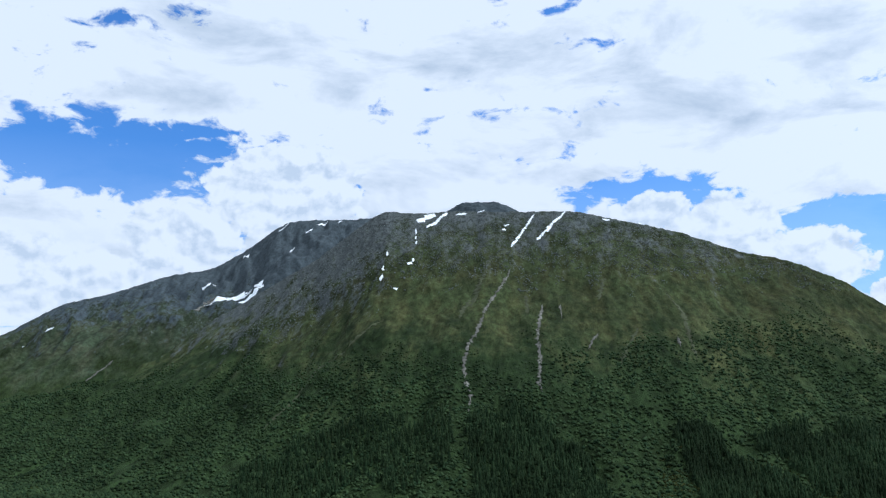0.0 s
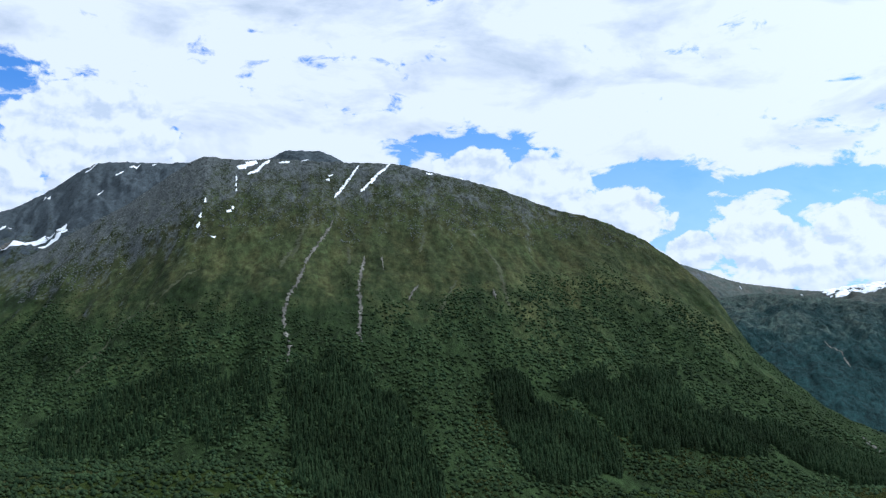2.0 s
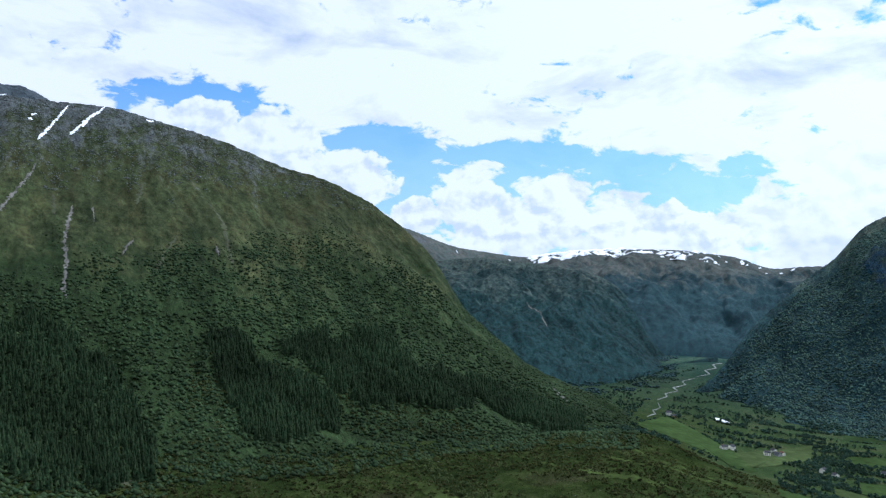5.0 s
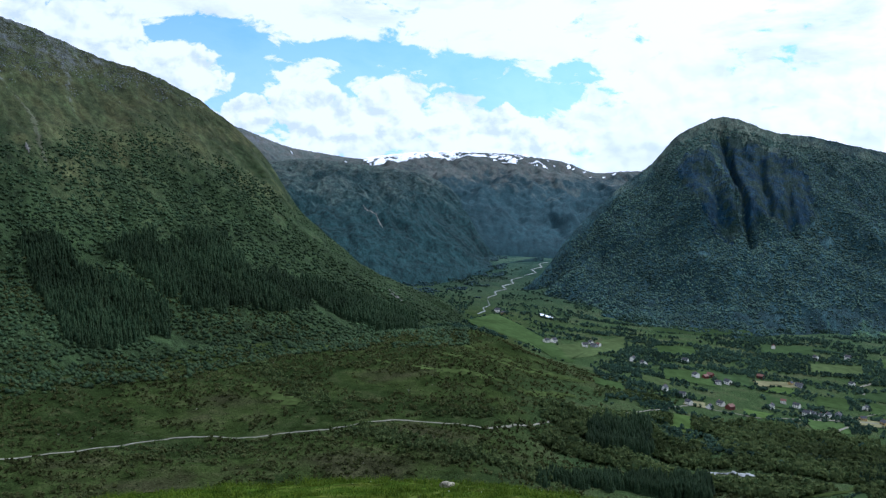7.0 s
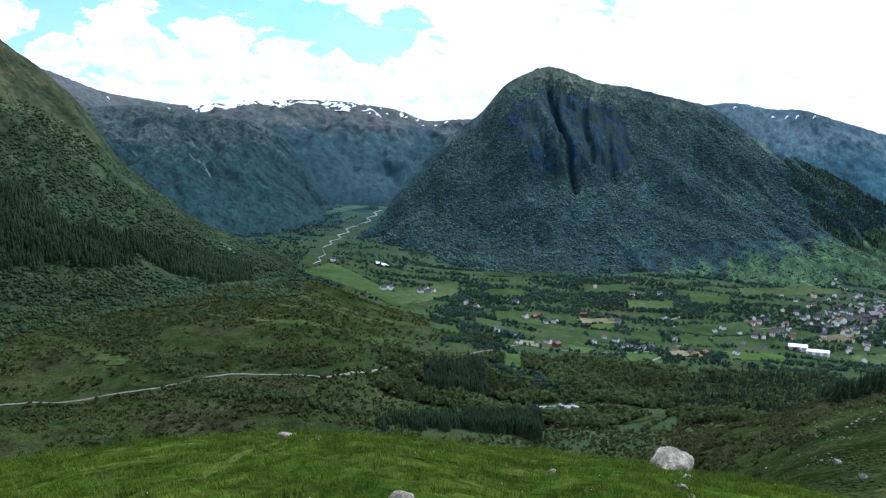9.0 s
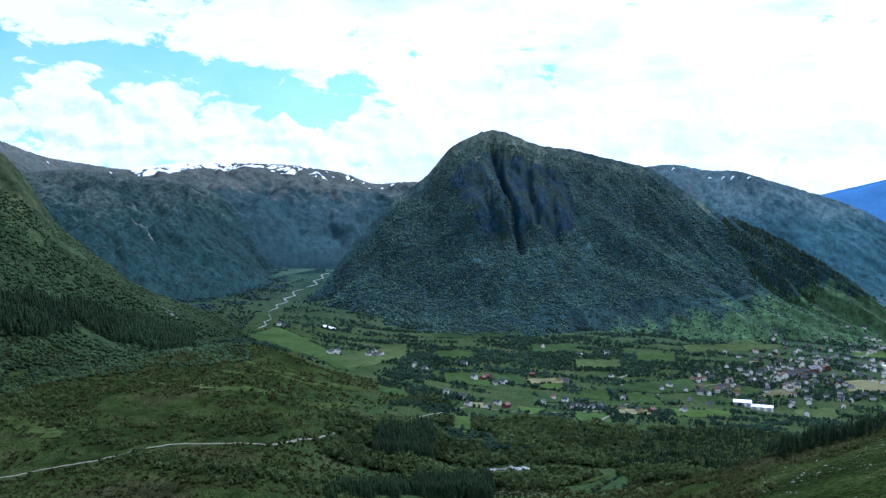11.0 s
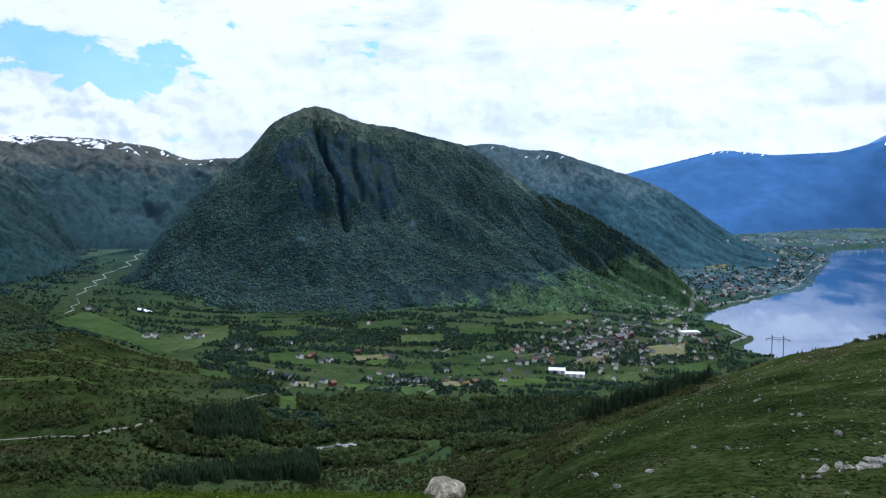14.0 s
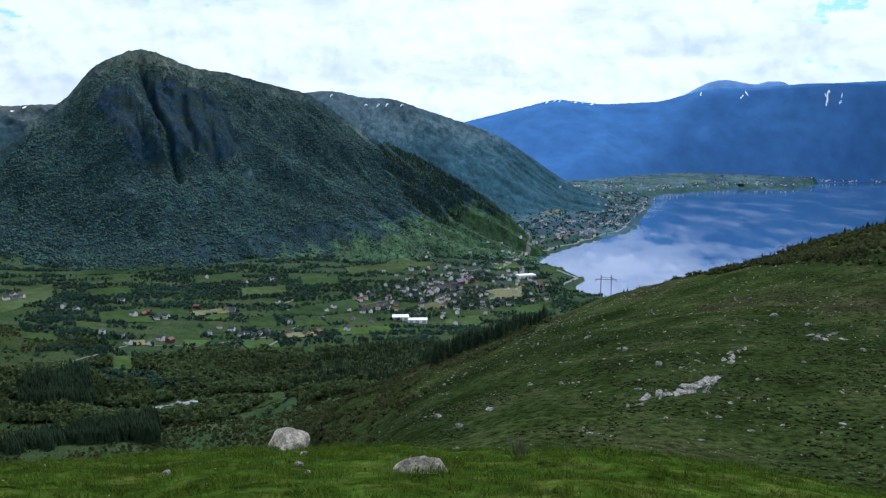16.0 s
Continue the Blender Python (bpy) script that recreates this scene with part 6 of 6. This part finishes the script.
def twig_bush(az, r, seed, high=0.8):
    q = random.Random(seed)
    root = new("dry_bush")
    x, y = xy(az, r)
    root.matrix_world = pose(x, y, float(surface(np.array([az]), np.array([r]))[0]))
    for k in range(14):
        bm = bmesh.new()
        p, d = Vector((q.uniform(-0.1, 0.1), q.uniform(-0.1, 0.1), -0.03)), Vector((q.uniform(-0.6, 0.6), q.uniform(-0.6, 0.6), 1)).normalized()
        rings = []
        for i in range(5):
            w = 0.012 * (1 - i / 5.5)
            rings.append([bm.verts.new(p + Vector((w * math.cos(t), w * math.sin(t), 0))) for t in (0, 2.1, 4.2)])
            p = p + d * high * q.uniform(0.6, 1) / 4
            d = (d + Vector((q.uniform(-0.3, 0.3), q.uniform(-0.3, 0.3), 0.1))).normalized()
        for a, b in zip(rings, rings[1:]):
            for i in range(3):
                bm.faces.new((a[i], a[(i + 1) % 3], b[(i + 1) % 3], b[i]))
        me = bpy.data.meshes.new("branch")
        bm.to_mesh(me)
        bm.free()
        me.materials.append(BARK)
        new("branch", me).parent = root
    return tagged(root, "leafless dry brown bush in the knoll grass", "bush")


twig_bush(85.0, 21.0, 4)
twig_bush(85.6, 21.6, 5, 0.6)

# ---- houses ----
def paint(name, c, rough=0.7):
    return plain(name, c, 0.10, 0.8, rough, 0.1)


WHITE, RED, OCHRE, GREY, BROWN = paint("white_cladding", (0.84, 0.81, 0.70)), paint("red_cladding", (0.12, 0.04, 0.03)), paint("ochre_cladding", (0.45, 0.33, 0.14)), paint("grey_cladding", (0.33, 0.34, 0.35)), paint("brown_cladding", (0.14, 0.09, 0.06))
SLATE, TILE, TIN = paint("slate_roof", (0.06, 0.062, 0.066), 0.9), paint("tile_roof", (0.15, 0.075, 0.055)), paint("tin_roof", (0.17, 0.175, 0.18), 0.9)
PANE, WOOD, BRICK = paint("window_pane", (0.03, 0.04, 0.05), 0.1), paint("door_wood", (0.12, 0.07, 0.04)), paint("chimney_brick", (0.25, 0.12, 0.09))


def part(name, bm, mat, parent, label=""):
    me = bpy.data.meshes.new(name)
    bm.normal_update()
    bm.to_mesh(me)
    bm.free()
    me.materials.append(mat)
    ob = new(name, me)
    ob.parent = parent
    return tagged(ob, label)


def box_bm(x0, x1, y0, y1, z0, z1):
    bm = bmesh.new()
    v = [bm.verts.new(p) for p in ((x0, y0, z0), (x1, y0, z0), (x1, y1, z0), (x0, y1, z0), (x0, y0, z1), (x1, y0, z1), (x1, y1, z1), (x0, y1, z1))]
    for f in ((3, 2, 1, 0), (4, 5, 6, 7), (0, 1, 5, 4), (1, 2, 6, 5), (2, 3, 7, 6), (3, 0, 4, 7)):
        bm.faces.new([v[i] for i in f])
    return bm


def gable_bm(L, W, H, top):
    """Walls with gables, from below ground."""
    bm = bmesh.new()
    a, b = L / 2, W / 2
    v = [bm.verts.new(p) for p in ((-a, -b, -1.5), (a, -b, -1.5), (a, b, -1.5), (-a, b, -1.5), (-a, -b, H), (a, -b, H), (a, b, H), (-a, b, H), (-a, 0, H + top), (a, 0, H + top))]
    for f in ((3, 2, 1, 0), (0, 1, 5, 4), (2, 3, 7, 6), (1, 2, 6, 9, 5), (3, 0, 4, 8, 7), (4, 5, 9, 8), (6, 7, 8, 9)):
        bm.faces.new([v[i] for i in f])
    return bm


def roof_bm(L, W, H, top, eave=0.4, thick=0.18):
    bm = bmesh.new()
    a, b = L / 2 + eave, W / 2 + eave
    drop = top * eave / (W / 2)
    prof = [(-b, H - drop + 0.02), (0, H + top + 0.02), (b, H - drop + 0.02), (b, H - drop + thick), (0, H + top + thick + 0.05), (-b, H - drop + thick)]
    A = [bm.verts.new((-a, y, z)) for y, z in prof]
    B = [bm.verts.new((a, y, z)) for y, z in prof]
    for i in range(6):
        j = (i + 1) % 6
        bm.faces.new((A[i], A[j], B[j], B[i]))
    for S in (A, B[::-1]):
        bm.faces.new((S[0], S[5], S[4], S[1]))
        bm.faces.new((S[1], S[4], S[3], S[2]))
    bmesh.ops.recalc_face_normals(bm, faces=bm.faces)
    return bm


def house(name, L, W, H, top, wall, roof, label, category="house", windows=3, chimney=True):
    root = new(name)
    part("wall", gable_bm(L, W, H, top), wall, root)
    part("roof", roof_bm(L, W, H, top), roof, root)
    if chimney:
        part("chimney", box_bm(L * 0.15, L * 0.15 + 0.7, -0.35, 0.35, H + top * 0.7, H + top + 0.9), BRICK, root)
    for side in (-1, 1):
        for k in range(windows):
            x = -L / 2 + L * (k + 0.6) / (windows + 0.2)
            for z in ((1.2,) if H < 4 else (1.1, 3.3)):
                y = side * W / 2
                part("window", box_bm(x - 0.5, x + 0.5, y - 0.05, y + 0.05, z, z + 1.2), PANE, root)
    part("door", box_bm(L / 2 - 0.05, L / 2 + 0.06, -0.5, 0.5, 0.1, 2.1), WOOD, root)
    return tagged(root, label, category, "houses in the valley" if category == "house" else "farm buildings in the valley")


STYLES = [
    house("house", 9.0, 7.0, 3.6, 2.6, WHITE, SLATE, "white wooden house with a dark slate roof"),
    house("house", 8.0, 6.5, 4.6, 2.4, WHITE, TILE, "white two-storey house with a red tiled roof"),
    house("house", 9.5, 7.0, 3.4, 2.2, GREY, SLATE, "grey wooden house with a dark roof"),
    house("house", 8.5, 7.0, 3.6, 2.4, OCHRE, SLATE, "ochre wooden house with a dark roof"),
    house("house", 9.0, 6.5, 3.4, 2.2, BROWN, SLATE, "brown-stained wooden house with a dark roof"),
    house("barn", 14.0, 8.5, 4.6, 3.4, RED, TIN, "red wooden barn with a grey tin roof", "barn", 3, False),
    house("house", 9.0, 7.0, 4.8, 2.6, WHITE, SLATE, "white two-storey house with a dark roof"),
    house("house", 9.0, 7.0, 3.6, 2.4, RED, TILE, "red wooden house with a tiled roof"),
]
FARMS = [(52.3, 916), (52.8, 908), (51.9, 892), (52.5, 900), (55.8, 836), (56.1, 842), (49.3, 880), (49.8, 888), (58.4, 712), (58.5, 880), (59.8, 820), (60.6, 804), (60.8, 712), (58.8, 688), (57.8, 708), (60.1, 692), (61.4, 704), (65, 868), (65.5, 864), (66.9, 744), (66.3, 748), (65.4, 764), (68.5, 916), (69, 918), (69.3, 816), (69.2, 768), (70.4, 768), (71.8, 888), (72.3, 904), (74.2, 924), (57.2, 722), (59.2, 816), (60.1, 830), (61.2, 812), (62.0, 700), (66.0, 740), (67.2, 752), (67.8, 760), (63.9, 742), (64.6, 772), (70.9, 770), (68.9, 812), (71.2, 772), (55.1, 850), (63.2, 870), (73.2, 792), (45.9, 1060), (46.3, 1045), (66.4, 1010), (63.9, 1040), (68.2, 1035)]
TOWN = [(74.2, 928), (75, 944), (76.2, 992), (77.4, 1080), (78.5, 1028), (79.3, 1104), (80.5, 1024), (81.3, 1144), (81.7, 1200), (82.8, 1188), (83.6, 1132), (84.4, 1284), (84.8, 1232), (76.6, 936), (78.1, 960), (79.7, 984), (80.9, 1068), (82.5, 1104), (83.5, 980), (85.5, 1080), (81.5, 950), (80.2, 1250), (86.6, 1120), (84.4, 1396), (85.2, 1428), (78.8, 1150)]
FJORD_SIDE = [(86.7, 1948), (87.9, 1804), (88.6, 1752), (89.2, 1740), (90.1, 1850), (90.9, 2016), (91.6, 2004), (87.5, 1680), (85.9, 1492), (86.3, 1520), (92.0, 2304), (92.4, 2520), (93.0, 2744), (88.5, 2000), (90, 2150), (91, 2400), (89, 2500), (91, 2800), (92, 3050)]
hs = random.Random(21)
taken = []


def settle(style, az, r, turn):
    x, y = xy(az, r)
    if any(math.hypot(x - u, y - v) < 8.5 for u, v in taken) or float(in_water(np.array([az]), np.array([r]))[0]) > -12:
        return
    taken.append((x, y))
    z = float(surface(np.array([az]), np.array([r]))[0]) + 0.25
    made = copy_thing(style, pose(x, y, z, 0, 0, turn))
    made.scale = [hs.uniform(0.55, 0.72)] * 3


for a, r in FARMS:
    settle(STYLES[hs.choice((0, 0, 0, 0, 1, 6, 6, 6, 2, 3, 7))], a, r, hs.uniform(0, 180))
for a, r in TOWN:
    for k in range(9):
        settle(STYLES[hs.choice((0, 0, 0, 0, 2, 3, 6, 6, 6, 1, 4))], a + hs.gauss(0, 0.9), r + hs.gauss(0, 48), hs.choice((20, 110)) + hs.uniform(-20, 20))
far_spots = []
for a, r in FJORD_SIDE:
    for k in range(9):
        far_spots.append((a + hs.gauss(0, 0.4), r + hs.gauss(0, 45)))
for k in range(120):
    a = hs.uniform(90, 107.5)
    far_spots.append((a, float(np.interp(a, *zip(*FAR_SHORE))) + 25 + abs(hs.gauss(0, 130)) if a < 102.8 else float(np.interp(a, *zip(*FJORD_END))) + hs.uniform(-12, 5)))


def far_houses(spots):
    """The small houses along the fjord, too far off to be told apart in their parts."""
    V, F, M = [], [], []
    for a, r in spots:
        if float(in_water(np.array([a]), np.array([r]))[0]) > -8 and a < 102.8:
            continue
        x, y = xy(a, r)
        z = float(surface(np.array([a]), np.array([r]))[0])
        L, W, H, top, turn = hs.uniform(5, 8), hs.uniform(4, 5.5), hs.uniform(2.8, 4.4), hs.uniform(1.2, 2.0), hs.uniform(0, 3.14)
        c, s = math.cos(turn), math.sin(turn)
        wall, roof = hs.choice((0, 0, 0, 0, 0, 1, 2)), hs.choice((3, 3, 3, 5, 5, 4))
        for bm, m in ((gable_bm(L, W, H, top), wall), (roof_bm(L, W, H, top), roof)):
            o = len(V)
            bm.verts.index_update()
            V += [(x + v.co.x * c - v.co.y * s, y + v.co.x * s + v.co.y * c, z + v.co.z) for v in bm.verts]
            for f in bm.faces:
                F.append([o + v.index for v in f.verts])
                M.append(m)
            bm.free()
    me = bpy.data.meshes.new("far_houses")
    me.from_pydata(V, [], F)
    for m in (WHITE, RED, GREY, SLATE, TILE, TIN):
        me.materials.append(m)
    me.polygons.foreach_set("material_index", np.array(M, np.int32))
    me.update()
    tagged(new("far_houses", me), "many small white and red houses along the fjord's shore", "houses", kind="stuff")


far_houses(far_spots)
for ob in STYLES:  # the patterns stand in the village too
    x, y = xy(79.0 + 0.4 * STYLES.index(ob), 1010 + 15 * STYLES.index(ob))
    az_, r_ = polar(x, y)
    ob.matrix_world = pose(x, y, float(surface(np.array([az_]), np.array([r_]))[0]) + 0.25, 0, 0, 30 * STYLES.index(ob))


def hall(az, r, L, W, H, turn):
    root = new("factory_hall")
    part("wall", box_bm(-L / 2, L / 2, -W / 2, W / 2, -2, H), WHITE, root)
    part("roof", box_bm(-L / 2 - 0.3, L / 2 + 0.3, -W / 2 - 0.3, W / 2 + 0.3, H + 0.003, H + 0.5), paint("white_roof", (0.72, 0.73, 0.74)), root)
    for k in range(3):
        x = -L / 2 + L * (k + 0.5) / 3
        part("gate", box_bm(x - 1.8, x + 1.8, -W / 2 - 0.08, -W / 2 + 0.05, 0, 3.6), GREY, root)
    x, y = xy(az, r)
    root.matrix_world = pose(x, y, float(surface(np.array([az]), np.array([r]))[0]), 0, 0, turn)
    return tagged(root, "long low white industrial hall with a flat roof", "hall")


hall(76.9, 868, 17, 14, 3.6, -77)
hall(78.1, 862, 20, 12, 3.0, -80)
hall(85.6, 1180, 26, 14, 5.0, -60)

# ---- power line ----
STEEL = plain("galvanised_steel", (0.16, 0.17, 0.18), 0.1, 2.0, 0.5, 0.4)


def tube_bm(points, w, sides=6):
    bm = bmesh.new()
    rings = []
    for i, p in enumerate(points):
        p = Vector(p)
        d = (Vector(points[min(i + 1, len(points) - 1)]) - Vector(points[max(i - 1, 0)])).normalized()
        u = d.orthogonal().normalized()
        v = d.cross(u)
        rings.append([bm.verts.new(p + (u * math.cos(t * 6.2832 / sides) + v * math.sin(t * 6.2832 / sides)) * w) for t in range(sides)])
    for a, b in zip(rings, rings[1:]):
        for i in range(sides):
            bm.faces.new((a[i], a[(i + 1) % sides], b[(i + 1) % sides], b[i]))
    bm.faces.new(rings[0][::-1])
    bm.faces.new(rings[-1])
    return bm


def pylon(az, r, high, turn, wide=1.0):
    root = new("power_pylon")
    for s in (-1, 1):
        part("leg", tube_bm([(s * 2.7 * wide, 0, -2), (s * 2.6 * wide, 0, high + 1.2)], 0.22), STEEL, root)
        part("brace", tube_bm([(s * 2.6 * wide, 0, high - 0.2), (s * 5.2 * wide, 0, high - 1.0)], 0.10), STEEL, root)
    part("crossarm", tube_bm([(-5.6 * wide, 0, high - 1.0), (5.6 * wide, 0, high - 1.0)], 0.18), STEEL, root)
    part("crossarm", tube_bm([(-2.6 * wide, 0, high - 0.1), (2.6 * wide, 0, high - 0.1)], 0.12), STEEL, root)
    for x in (-5.2 * wide, 0, 5.2 * wide):
        part("insulator", tube_bm([(x, 0, high - 1.1), (x, 0, high - 2.4)], 0.12), STEEL, root)
    x, y = xy(az, r)
    root.matrix_world = pose(x, y, float(surface(np.array([az]), np.array([r]))[0]), 0, 0, turn)
    return tagged(root, "grey H-frame power pylon on the hillside", "pylon", "power pylons")


PYLON_HIGH = 10.4
pylons = [pylon(91.05, 436, 18.4, -88), pylon(102.9, 490, PYLON_HIGH, -98, 1.6)]
bpy.context.view_layer.update()
ends = [[p.matrix_world @ Vector((x * k, 0, h - 2.4)) for x in (-5.2, 0, 5.2)] for p, h, k in zip(pylons, (18.4, PYLON_HIGH), (1.0, 1.6))]
for i in range(3):
    a, b = ends[0][i], ends[1][i]
    for p, q in ((a, b), (b, b + (b - a) * 1.3 + Vector((0, 0, 8)))):
        pts = [p.lerp(q, t) - Vector((0, 0, 3.0 * 4 * t * (1 - t))) for t in np.linspace(0, 1, 14)]
        bm = tube_bm(pts, 0.03, 4)
        me = bpy.data.meshes.new("power_line")
        bm.to_mesh(me)
        bm.free()
        me.materials.append(STEEL)
        tagged(new("power_line", me), "thin sagging power line over the hillside", "cable", "power lines")
